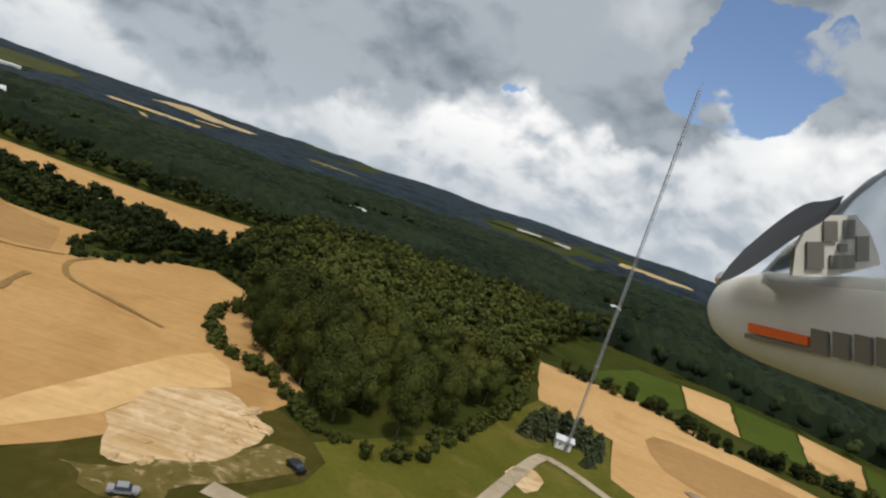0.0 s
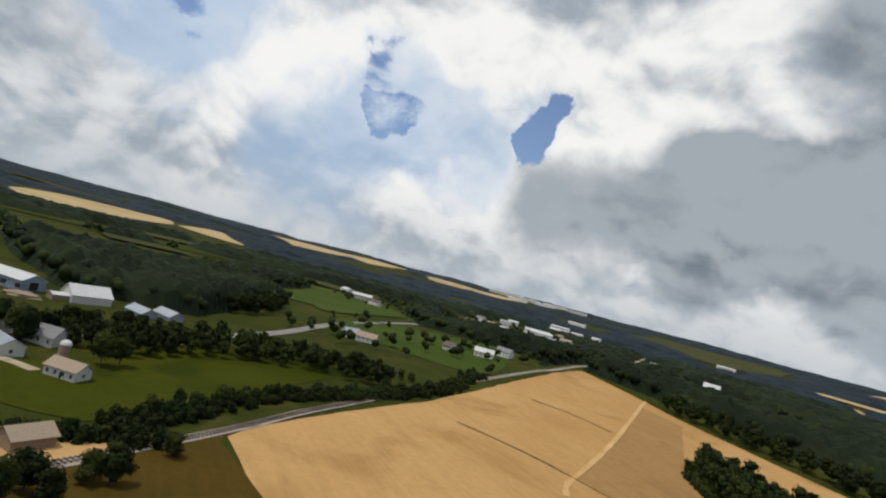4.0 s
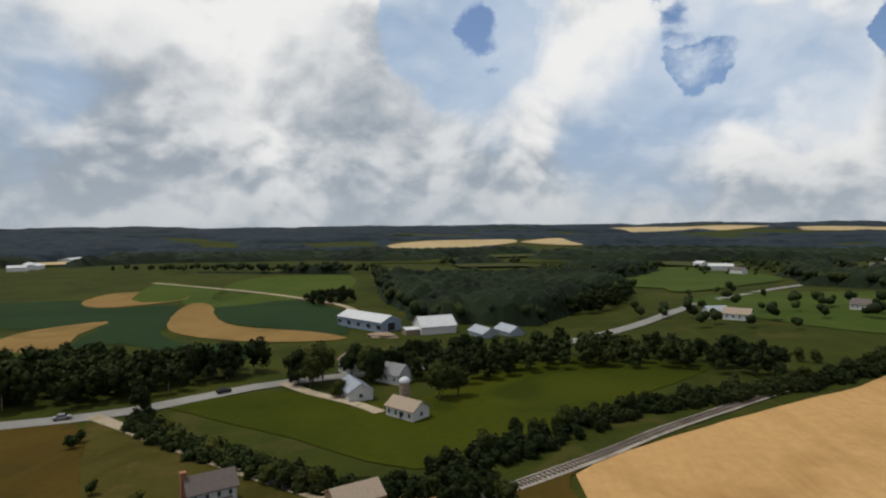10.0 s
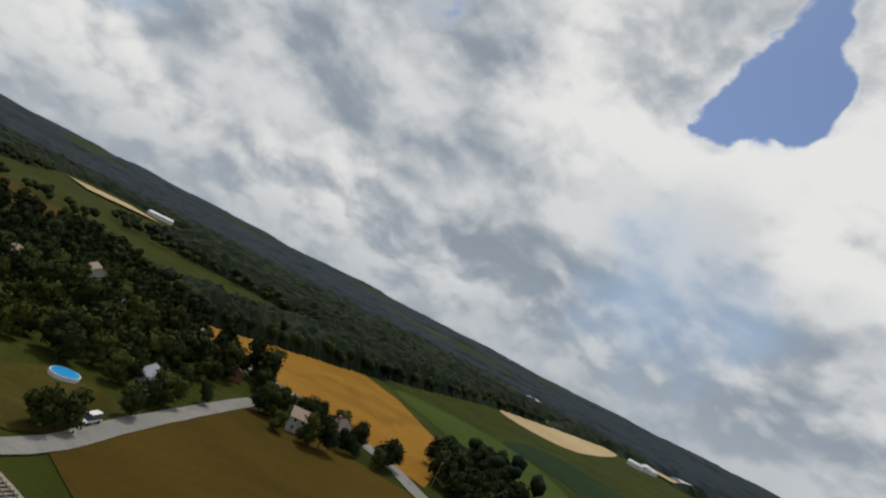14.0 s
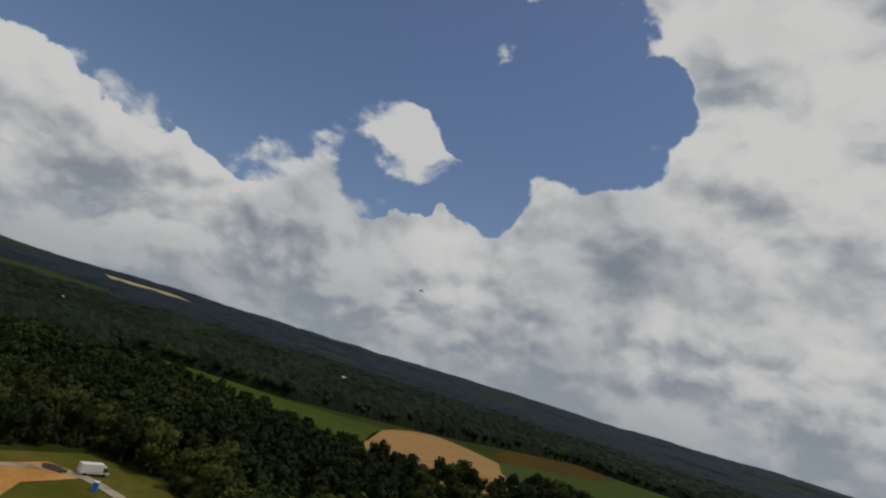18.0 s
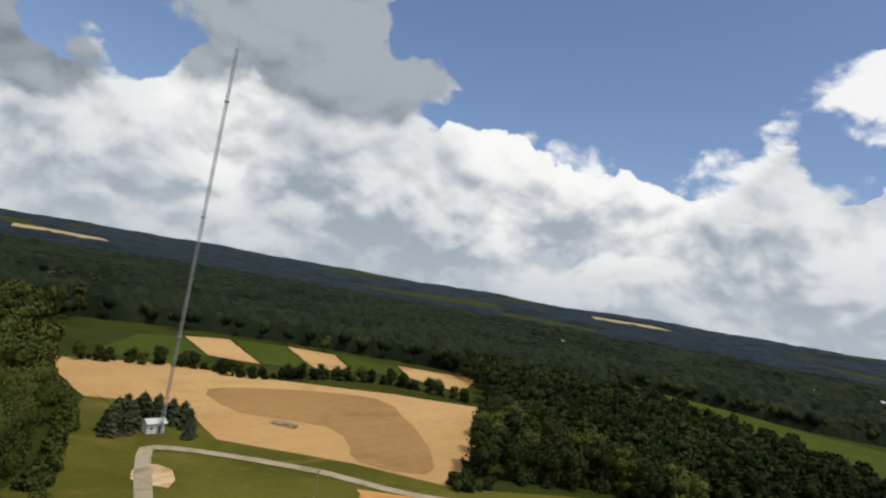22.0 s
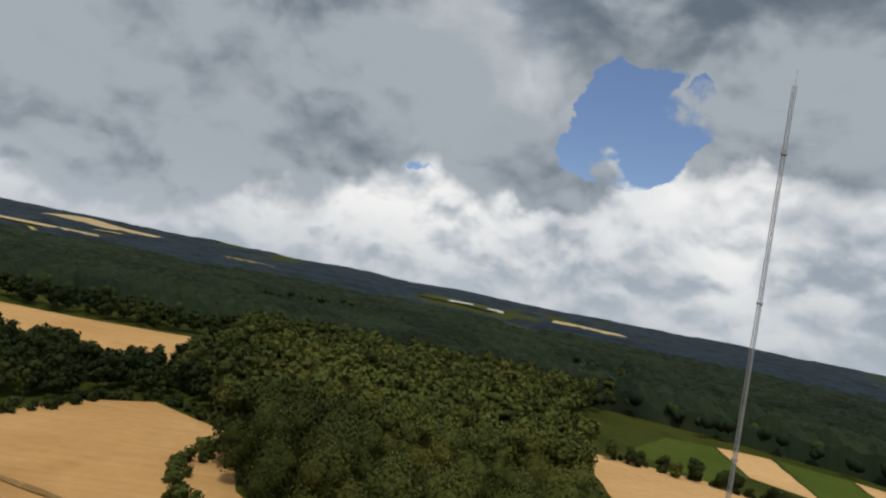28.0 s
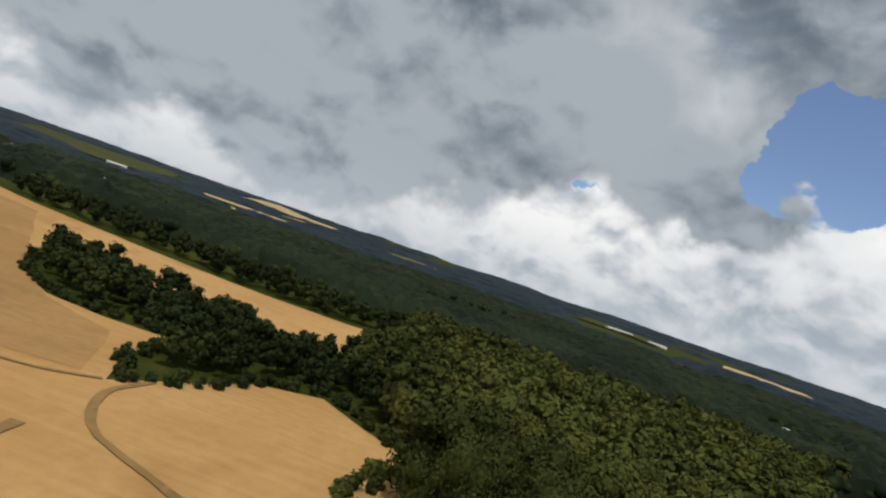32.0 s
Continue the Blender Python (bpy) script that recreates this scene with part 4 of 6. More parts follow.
for x, y, size in ((-223.5, 20.3, 13), (-226.8, 25.5, 11), (-241.1, -3.7, 14), (-244.2, -6.6, 13), (-237.5, -28.5, 14), (-233.5, -23, 12), (-240.1, -20.8, 15), (-246.4, -12.6, 13), (-222.5, -10.2, 7), (-203.5, -61.5, 9), (-195.4, -56.8, 5), (-248.2, 127.5, 8), (-282, 134.1, 6), (-281, 141.4, 6),
                   (-278, 147.4, 6), (-276, 152.2, 6), (-322, 225.6, 8), (-252, 41.7, 6), (-239.8, 18.2, 5)):
    plant_tree(x, y, size, "dark broadleaf tree standing by the farm", "trees by the farm", "farm_tree")
for x, y, size in ((-154.4, -39.4, 3.5), (-148.6, -26.5, 4.5), (-176.7, -61.4, 4), (-180.6, -62.1, 4.0), (-158.6, 2.9, 2.6)):
    plant_tree(x, y, size, "young tree on the lawn", "young trees", "sapling")
for x, y, size in ((-97, -16.4, 9), (-102.6, -13.4, 10), (-108.3, -10.5, 10), (-114.8, -11.8, 10), (-119.5, -8.8, 9), (-124.4, -7, 9), (-104.7, -3.1, 10), (-112.3, -2.2, 10), (-119.1, 0.7, 9), (-124.9, 2.5, 8), (-116.8, 8.5, 10), (-123.8, 11.7, 9), (-129.7, 20, 8), (-138.4, 29.5, 8), (-145.5, 28.6, 7), (-154.9, 40, 7), (-109, 7.5, 10), (-135.7, 4.1, 4), (-95.6, -50.4, 8), (-90.8, -46.3, 7)):
    plant_tree(x, y, size, "dark broadleaf tree on the farmhouse lawn", "trees on the lawn", "garden_tree")
for x, y in band([(-180.3, 36.2), (-210.8, 66.1), (-233.7, 108.7), (-265, 161.7), (-312, 210.1)], 8, 5.5):
    plant_tree(x, y, rng.uniform(4.5, 7.5), "bushy shrub along the railway", "shrubs along the railway", "shrub", 0.9)
for x, y in band([(-193.4, -55.9), (-179, -34.5), (-167.3, -11.1), (-160.1, 9.8), (-159.9, 35.4)], 4, 5.0):
    plant_tree(x, y, rng.uniform(4.0, 6.5), "bushy shrub of the driveway hedge", "shrubs along the driveway", "shrub", 0.9)
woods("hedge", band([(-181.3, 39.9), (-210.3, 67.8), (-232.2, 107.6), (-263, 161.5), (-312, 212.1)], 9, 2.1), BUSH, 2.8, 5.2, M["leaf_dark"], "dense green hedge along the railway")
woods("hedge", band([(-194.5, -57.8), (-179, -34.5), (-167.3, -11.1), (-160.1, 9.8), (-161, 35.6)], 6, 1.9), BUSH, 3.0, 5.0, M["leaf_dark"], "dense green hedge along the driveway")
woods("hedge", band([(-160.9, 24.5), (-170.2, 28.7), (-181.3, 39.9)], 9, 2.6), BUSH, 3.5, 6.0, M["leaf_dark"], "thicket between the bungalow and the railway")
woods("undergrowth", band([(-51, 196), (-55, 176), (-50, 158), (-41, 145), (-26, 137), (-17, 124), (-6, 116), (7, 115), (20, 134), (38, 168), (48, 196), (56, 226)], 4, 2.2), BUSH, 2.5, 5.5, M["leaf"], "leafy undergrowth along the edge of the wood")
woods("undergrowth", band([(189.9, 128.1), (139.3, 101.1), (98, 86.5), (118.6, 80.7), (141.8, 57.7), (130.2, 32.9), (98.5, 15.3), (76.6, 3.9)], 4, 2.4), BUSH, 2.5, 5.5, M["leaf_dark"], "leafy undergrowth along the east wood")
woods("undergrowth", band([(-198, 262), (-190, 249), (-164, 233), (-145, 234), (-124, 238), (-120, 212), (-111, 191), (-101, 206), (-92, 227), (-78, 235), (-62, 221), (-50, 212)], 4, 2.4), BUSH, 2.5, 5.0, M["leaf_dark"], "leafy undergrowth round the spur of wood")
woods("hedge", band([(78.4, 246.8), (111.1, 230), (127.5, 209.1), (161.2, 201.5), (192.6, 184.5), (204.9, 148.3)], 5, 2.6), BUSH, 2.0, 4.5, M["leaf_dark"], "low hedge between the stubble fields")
for x, y, s in ((43.5, 156.1, 6.5), (45.5, 160, 7.5), (48.5, 162.9, 8.5), (51.6, 161.1, 7.5), (52.4, 165.8, 8.5), (56.4, 164.9, 9), (60.3, 163.9, 8.5), (62.3, 160.1, 8), (61.1, 148.4, 5), (64.1, 154.2, 6.5), (66.1, 160, 7), (47.6, 156.1, 6), (58.5, 160.1, 7.5), (59.1, 146.4, 4)):
    plant_spruce(x, y, s)


def off_rails(x, y, room=7.0):
    for (ax, ay), (bx, by) in zip(RAIL, RAIL[1:]):
        d = Vector((bx - ax, by - ay))
        t = min(max(Vector((x - ax, y - ay)).dot(d) / d.length_squared, 0), 1)
        if math.hypot(x - ax - d.x * t, y - ay - d.y * t) < room:
            return False
    return True


HOUSES_SOUTH = [(-5.8, -254), (-30.2, -289), (-59.3, -249.5), (29.6, -322), (139.1, -141.4), (182.6, -210.3), (133.9, -177.4), (57, -140), (38.3, -153.6), (-92.4, -136.7), (-136.5, -147.6), (-150.5, -155.1), (-116.2, -184.3), (13.9, -213.2), (-35, -216.1), (84, -236.5),
                (-74.1, -200.2), (55.5, -291), (105.6, -288), (223, -10), (201.9, -111.6), (168, -85.3), (-103.4, -202.3), (4.1, -292), (34.6, -255), (116.5, -327), (235.7, -232.3)]


def clear_of_houses(x, y, room=8.5):
    return all(math.hypot(x - a, y - b) > room for a, b in HOUSES_SOUTH) and off_rails(x, y)


TOWN_TREES = [(-10.1, -148.6), (-48.2, -108), (-60.4, -122.3), (-84.3, -137.2), (-114.9, -165.3), (-139.9, -184.4), (-109.1, -228), (-96.9, -268), (-60.1, -384), (13.9, -368), (59.9, -395), (154.1, -444), (280, -307), (293, -154.6), (261, -130.9), (224.9, -40.3),
              (150.1, -31), (93.2, -0.5), (103.5, -58.9), (94.6, -100.7), (72, -123.7), (54, -142), (17.4, -148.8), (-6.1, -142.6)]
spots = [p for p in scatter(TOWN_TREES, 11.6) if clear_of_houses(*p) and not (34 < p[0] < 80 and -174 < p[1] < -138) and not (26 < p[0] < 52 and -200 < p[1] < -170)]
woods("lineside_trees", [p for p in band([(-73.4, -88.9), (-54.1, -109.1), (-41.8, -122.7), (-21, -147.8), (1.7, -172.9)], 15, 7.0) if math.hypot(p[0] + 60, p[1] + 107) > 13], FULL, 6, 13, M["leaf"], "leafy trees crowding the railway")
front = [p for p in spots if p[1] > -205]
woods("village_trees", front[::2], FULL, 6, 15, M["leaf"], "green leafy trees between the village gardens")
woods("village_trees", front[1::2], FULL, 8, 16, M["leaf_dark"], "dark leafy trees between the village gardens")
woods("village_trees", [p for p in spots if p[1] <= -205], MID, 8, 14, M["leaf_dark"], "leafy trees between distant gardens")
for hx, hy in ((-92.4, -136.7), (-136.5, -147.6), (-150.5, -155.1), (-116.2, -184.3), (-74.1, -200.2), (-103.4, -202.3), (-59.3, -249.5)):
    for i in range(7):
        turn, gap = TAU * (i + rng.uniform(0, 0.8)) / 7, rng.uniform(8.5, 13)
        if off_rails(hx + gap * math.cos(turn), hy + gap * math.sin(turn)):
            plant_tree(hx + gap * math.cos(turn), hy + gap * math.sin(turn), rng.uniform(7, 12), "dark garden tree close beside a village house", "trees of the road houses", "garden_tree")
for x, y, size in ((-81.2, -129.4, 10), (-68.4, -131, 11), (-86.7, -110.2, 9), (-75.3, -136.9, 10), (-90, -121.3, 8)):
    plant_tree(x, y, size, "dark tree round the pool garden", "trees round the pool", "garden_tree")
for x, y, size in ((-123.2, -151.1, 10), (-131.2, -157.2, 11), (-144.7, -162.5, 10), (-154, -158.5, 9), (-165.1, -143.7, 12), (-169.8, -146.2, 11), (-162.3, -140, 8), (-108.8, -164, 9), (-141.2, -153.2, 6), (-155.6, -143.8, 5)):
    plant_tree(x, y, size, "dark garden tree beside the road", "trees of the road houses", "garden_tree")

# distance: groves over the rolling land
FIELDS_FAR = []


def open_land(x, y):
    return noise.noise((x / 330, y / 330, 9.1)) + 0.5 * noise.noise((x / 130, y / 130, 3.3)) > 0.36


KEEP_OPEN = [[(-812, -719), (-439, -506), (-242.1, -349), (-242.3, -258), (-282, -43.9), (-389, -13.4), (-452, -42.8), (-709, -110.9), (-725, -326)],
             [(-414, 362), (-229.5, 394), (-84.9, 400), (-53.3, 180.3), (-30, 73.5), (-165.5, 39.8), (-282, 178.8)],
             [(-270, 129), (-267, 46.9), (-160, 21.1), (-243.9, -44.6), (-303, 25.9), (-503, 135.2), (-606, 135.1), (-852, 275), (-591, 265), (-399, 327)],
             [(-87.8, 243.9), (57.7, 227.8), (219.8, 128.2), (129.2, -36.6), (-64.7, -163.2), (-234, -35.8)],
             [(-63.6, -233.6), (-252, -349), (-239.2, -181.4), (-122.4, -95.6)],
             [(58.6, 261), (141.4, 316), (297, 180.8), (199.9, 128.3)], [(251, 29.1), (329, 115.4), (448, 161.9), (418, 21.2), (477, -116.4), (598, -305), (468, -468), (266, -315), (295, -159.4), (220.9, -30.2)], [(158.1, -445), (7.8, -362), (-59.8, -414), (79.2, -529)], [(-1850, -301), (-2349, 20.2), (-2349, 260), (-1650, 270), (-1251, -181.5)]]


GARDEN_TREES = [(-124.1, -15.2, 11), (-122.5, -5.9, 11), (-123.9, 1.5, 10), (-130, 6.6, 10), (-133, 15.9, 9), (-138.4, 25, 8), (-127, -24.3, 9), (-130.1, -8.3, 9), (-118.4, -20.1, 11), (-127.8, 12.6, 10), (-138.8, 15.5, 6)]
for x, y, size in GARDEN_TREES:
    plant_tree(x, y, size, "dark broadleaf tree in the farmhouse garden", "trees on the lawn", "garden_tree")
# town buildings: x, y, turn, length, wall height
TOWN = [(-754, 286, 70, 26, 6), (-705, 287, 30, 16, 5), (-374, 161.9, 60, 13, 3), (-384, 154, 100, 11, 3), (-383, 257, 55, 14, 3.5), (-397, 284, 30, 12, 4), (-391, 233.5, 40, 10, 3), (-809, 526, 20, 16, 6), (-935, 633, 60, 18, 7),
        (-999, 695, 40, 20, 7), (-865, 658, 45, 44, 7), (-829, 640, 50, 38, 7), (-876, 716, 110, 18, 7), (-667, 455, 10, 13, 5), (-757, 515, 80, 15, 6), (-653, 394, 30, 13, 5), (-761, 459, 50, 15, 6), (-782, 657, 20, 20, 7),
        (-1055, 907, 60, 26, 8), (-1051, 961, 20, 22, 8), (-715, 792, 60, 16, 6), (-1154, 1548, 40, 50, 9), (-683, 534, 30, 14, 5), (-731, 587, 95, 15, 6), (-618, 489, 30, 13, 5), (-900, 560, 15, 18, 6), (-581, 581, 60, 13, 5),
        (-3098, 2201, 50, 150, 16), (-2948, 2216, 50, 120, 14), (-3238, 2521, 50, 170, 16), (-2951, 2480, 50, 120, 14), (-2769, 1892, 50, 110, 14), (-3533, 2310, 50, 180, 18), (-3318, 2121, 50, 150, 16), (-1642, 1394, 40, 60, 10)]
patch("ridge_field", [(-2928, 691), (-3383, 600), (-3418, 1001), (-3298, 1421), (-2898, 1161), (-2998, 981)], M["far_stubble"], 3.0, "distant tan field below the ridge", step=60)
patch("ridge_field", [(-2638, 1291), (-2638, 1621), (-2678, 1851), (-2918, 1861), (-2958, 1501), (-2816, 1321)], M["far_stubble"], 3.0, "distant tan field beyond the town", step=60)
patch("plateau_field", [(-1255, 1620), (-1427, 2219), (-1815, 2810), (-2298, 2501), (-1898, 1901)], M["far_meadow"], 3.0, "distant green field on the plateau", step=60)
patch("town_green", [(-507, 168.5), (-609, 188.5), (-730, 243.9), (-761, 309), (-631, 299), (-567, 249.7)], M["soy"], 0.9, "dark green field below the town")
patch("town_lawn", [(-439, 543), (-469, 642), (-393, 660), (-316, 536), (-370, 464), (-417, 466)], M["hay"], 0.8, "light green field by the long hall")
KEEP_OPEN += [[(-2928, 691), (-3383, 600), (-3418, 1001), (-3298, 1421), (-2698, 1161), (-2848, 981)], [(-2438, 1291), (-2438, 1621), (-2478, 1851), (-2918, 1861), (-2958, 1501), (-2816, 1321)],
              [(-1155, 1520), (-1327, 2219), (-1815, 2810), (-2298, 2501), (-1898, 1901)], [(-485, 157.5), (-608, 177.8), (-730, 233.6), (-781, 318), (-630, 310), (-538, 273)],
              [(-439, 543), (-489, 662), (-375, 659), (-298, 535), (-372, 455), (-419, 457)]]
for i in range(46):
    a = radians((95 + (i * 137.5) % 205) if i < 32 else ((i * 137.5) % 360))
    far = 620 + 2300 * ((i * 0.618) % 1) ** 1.5
    long, deep = far * (0.035 + 0.05 * ((i * 0.37) % 1)), far * (0.07 + 0.06 * ((i * 0.71) % 1))
    cx, cy, turn = far * math.cos(a), far * math.sin(a) + 60, a + 0.5 * math.sin(i * 2.3)
    plot = [(cx + deep * u * math.cos(turn) - long * v * math.sin(turn), cy + deep * u * math.sin(turn) + long * v * math.cos(turn)) for u, v in ((-0.5, -1), (0.5, -0.8), (0.6, 0.9), (-0.4, 1))]
    if any(inside(*p, q) for p in plot + [(cx, cy)] for q in KEEP_OPEN[:9] + [WOOD_FAR, TOWN_TREES, EAST_REST]):
        continue
    KEEP_OPEN.append(plot)
    tan = i % 3 == 0
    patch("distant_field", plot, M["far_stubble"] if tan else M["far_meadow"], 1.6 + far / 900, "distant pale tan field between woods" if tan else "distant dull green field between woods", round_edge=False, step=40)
HALLS = [(-350, -31), (-338, 5), (-329, 29.3), (-334, 41.7), (-323, -18), (-311, -43.5), (-816, -623), (-853, -659), (-1024, -727), (-771, -608), (-1299, -845), (-1441, -689), (-643, -711), (-1098, 901), (-1298, 1051), (696, 313), (749, 330), (792, 20), (-91.7, 716), (364, 2181), (482, 2121), (193.8, 564), (841, -21.7), (901, 706), (-874, -998), (-56.2, -951), (924, 382), (1607, 230.6), (-51.6, 774), (-478, 572), (-488, 543), (-468, 603), (-543, 712)]


def inside_all(x, y, poly):
    hit, j = np.zeros(x.shape, bool), len(poly) - 1
    for i in range(len(poly)):
        (xi, yi), (xj, yj) = poly[i], poly[j]
        if yi != yj:
            hit ^= ((yi > y) != (yj > y)) & (x < (xj - xi) * (y - yi) / (yj - yi) + xi)
        j = i
    return hit


def chance(ix, iy, seed):
    h = np.sin(ix * 127.1 + iy * 311.7 + seed * 74.7) * 43758.5453
    return h - np.floor(h)


def swell(x, y, size, seed):
    """Smooth value noise."""
    x, y = x / size, y / size
    ix, iy = np.floor(x), np.floor(y)
    fx, fy = x - ix, y - iy
    fx, fy = fx * fx * (3 - 2 * fx), fy * fy * (3 - 2 * fy)
    a = chance(ix, iy, seed) * (1 - fx) + chance(ix + 1, iy, seed) * fx
    b = chance(ix, iy + 1, seed) * (1 - fx) + chance(ix + 1, iy + 1, seed) * fx
    return a * (1 - fy) + b * fy


def domes(x, y, size, seed):
    """Rounded tree tops round jittered places."""
    x, y = x / size, y / size
    ix, iy = np.floor(x), np.floor(y)
    best = np.full(x.shape, -1.0)
    for dx in (-1, 0, 1):
        for dy in (-1, 0, 1):
            cx, cy = ix + dx, iy + dy
            px, py = cx + chance(cx, cy, seed), cy + chance(cx, cy, seed + 1)
            best = np.maximum(best, (0.6 + 0.7 * chance(cx, cy, seed + 2)) - ((x - px) ** 2 + (y - py) ** 2) * 1.3)
    return best


def openness(x, y):
    return swell(x, y, 420, 3) * 0.6 + swell(x, y, 150, 5) * 0.4


def open_at(x, y):
    free = openness(x, y) > 0.63
    for p in KEEP_OPEN:
        free |= inside_all(x, y, p)
    for i, (a, b) in enumerate([t[:2] for t in TOWN] + HALLS):
        far = math.hypot(a, b)
        room = 16 + 0.022 * far
        d = np.array([-a, -b]) / far
        along, across = (x - a) * d[0] + (y - b) * d[1], (x - a) * -d[1] + (y - b) * d[0]
        free |= (np.abs(across) < room) & (along > -room) & (along < room * 3.2)
    for (ax, ay), (bx, by) in zip(RAIL, RAIL[1:]):
        dx, dy = bx - ax, by - ay
        t = np.clip(((x - ax) * dx + (y - ay) * dy) / (dx * dx + dy * dy), 0, 1)
        free |= np.hypot(x - ax - dx * t, y - ay - dy * t) < 9
    return free


def canopy():
    """The closed roof of the woods beyond the near trees, out to the horizon."""
    rings = [335.0]
    while rings[-1] < 4750:
        rings.append(rings[-1] + max(4.0, rings[-1] * 0.0078))
    r = np.array(rings)[:, None]
    a = np.linspace(0, TAU, 780, endpoint=False)[None, :] + (chance(np.arange(len(rings)), 3.0, 9)[:, None] - 0.5) * 0.006
    x, y = -20 + r * np.cos(a), 60 + r * np.sin(a)
    wooded = ~open_at(x, y) & ~inside_all(x, y, TOWN_TREES)
    wooded[0, :] = False
    fill = sum(np.roll(np.roll(wooded.astype(float), i, 0), j, 1) for i in (-2, -1, 0, 1, 2) for j in (-2, -1, 0, 1, 2)) / 25
    ground = np.array([ground_z(p, q) for p, q in zip(x.ravel(), y.ravel())]).reshape(x.shape)
    far = np.clip((r - 500) / 1500, 0, 1)
    top = 4.5 + 7.0 * domes(x, y, 10.0, 1) * (1 - 0.35 * far) + 5.0 * swell(x, y, 60, 7) + 3.0 * chance(np.round(x), np.round(y), 4)
    z = ground + np.where(wooded, np.maximum(top, 3.0) * np.clip((fill - 0.35) / 0.6, 0.15, 1.0), -1.0)
    verts = np.stack([x, y, z], -1).reshape(-1, 3)
    n = 780
    i, s = np.meshgrid(np.arange(len(rings) - 1), np.arange(n), indexing="ij")
    o, p, q, w = i * n + s, (i + 1) * n + s, (i + 1) * n + (s + 1) % n, i * n + (s + 1) % n
    flat = wooded.ravel()
    keep = flat[o] | flat[p] | flat[q] | flat[w]
    # cloud shade is in the nearer belt's colour, haze in the far ridges'
    for name, lo, hi, mat, label in (("far_woods", 335, 1250, M["leaf_far_shade"], "belts of dark woodland over rolling land"), ("far_woods", 1250, 9999, M["leaf_haze"], "distant wooded ridges towards the horizon")):
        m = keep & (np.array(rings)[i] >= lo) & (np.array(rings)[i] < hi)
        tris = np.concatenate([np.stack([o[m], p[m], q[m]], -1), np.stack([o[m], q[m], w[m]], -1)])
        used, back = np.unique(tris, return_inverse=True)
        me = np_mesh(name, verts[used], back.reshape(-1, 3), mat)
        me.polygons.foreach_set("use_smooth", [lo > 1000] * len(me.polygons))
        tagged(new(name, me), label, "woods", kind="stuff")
    rim = wooded & (fill < 0.93) & (fill > 0.3) & (r < 850) & (rng.random(x.shape) < 0.30 * np.clip(r / 520, 0.6, 1.6))
    return list(zip(x[rim], y[rim]))


rim = canopy()
woods("woodland_edge", rim, LOW, 8, 14, M["leaf_dark"], "dark trees along the edges of the far woods")
# single trees and clumps along the edges of the open land
cand = np.array([(rr * math.cos(b) - 20, rr * math.sin(b) + 60) for rr in np.arange(300, 900, 13) for b in np.arange(0, TAU, 15.0 / rr)])
cand += rng.uniform(-6, 6, cand.shape)
level = openness(cand[:, 0], cand[:, 1])
near_field = np.zeros(len(cand), bool)
for p in KEEP_OPEN:
    near_field |= inside_all(cand[:, 0], cand[:, 1], p)
pick = (((level > 0.64) & (level < 0.70)) | (rng.random(len(cand)) < 0.05)) & ~near_field & ~inside_all(cand[:, 0], cand[:, 1], TOWN_TREES) & ~open_at(cand[:, 0] * 0.985, cand[:, 1] * 0.985 + 1) | ((level > 0.64) & (level < 0.69) & ~near_field)
pick &= np.array([off_rails(px, py, 10) for px, py in cand])
for p in TOWN:
    pick &= np.hypot(cand[:, 0] - p[0], cand[:, 1] - p[1]) > 14
tall = np.array([(rr * math.cos(b) - 20, rr * math.sin(b) + 60) for rr in np.arange(330, 800, 14) for b in np.arange(0, TAU, 16.0 / rr)])
tall += rng.uniform(-6, 6, tall.shape)
tall = tall[~open_at(tall[:, 0], tall[:, 1]) & ~inside_all(tall[:, 0], tall[:, 1], TOWN_TREES)]
woods("far_woods", [tuple(p) for p in tall], LOW, 11, 16, M["leaf_far_shade"], "dark tree tops standing out of the woods")
yard = []
for a, b in [t[:2] for t in TOWN[:27]] + [(-511, 549), (-500, 590), (-450, 198), (-403, 248), (-416, 298)]:
    for i in range(9):
        turn, gap = rng.uniform(0, TAU), rng.uniform(13, 42)
        p = (a + gap * math.cos(turn), b + gap * math.sin(turn))
        if all(math.hypot(p[0] - q[0], p[1] - q[1]) > 11 + q[3] * 0.3 for q in TOWN) and math.hypot(p[0] + 478, p[1] - 572) > 46 and off_rails(*p, 9) and not inside(*p, KEEP_OPEN[1]):
            yard.append(p)
woods("town_trees", yard, FAR, 5, 11, M["leaf_dark"], "dark trees between the houses of the town")
woods("field_trees", [tuple(p) for p in cand[pick]], FAR, 8, 13, M["leaf_dark"], "rows of trees along distant fields")

# ---------------------------------------------------------------- radio mast
MX, MY, MH = 54.8, 152.0, 105.0


def bar(bm, a, b, r, sides=4):
    a, b = Vector(a), Vector(b)
    d = b - a
    m = Matrix.Translation((a + b) / 2) @ d.to_track_quat("Z", "Y").to_matrix().to_4x4()
    bmesh.ops.create_cone(bm, cap_ends=True, segments=sides, radius1=r, radius2=r, depth=d.length, matrix=m)


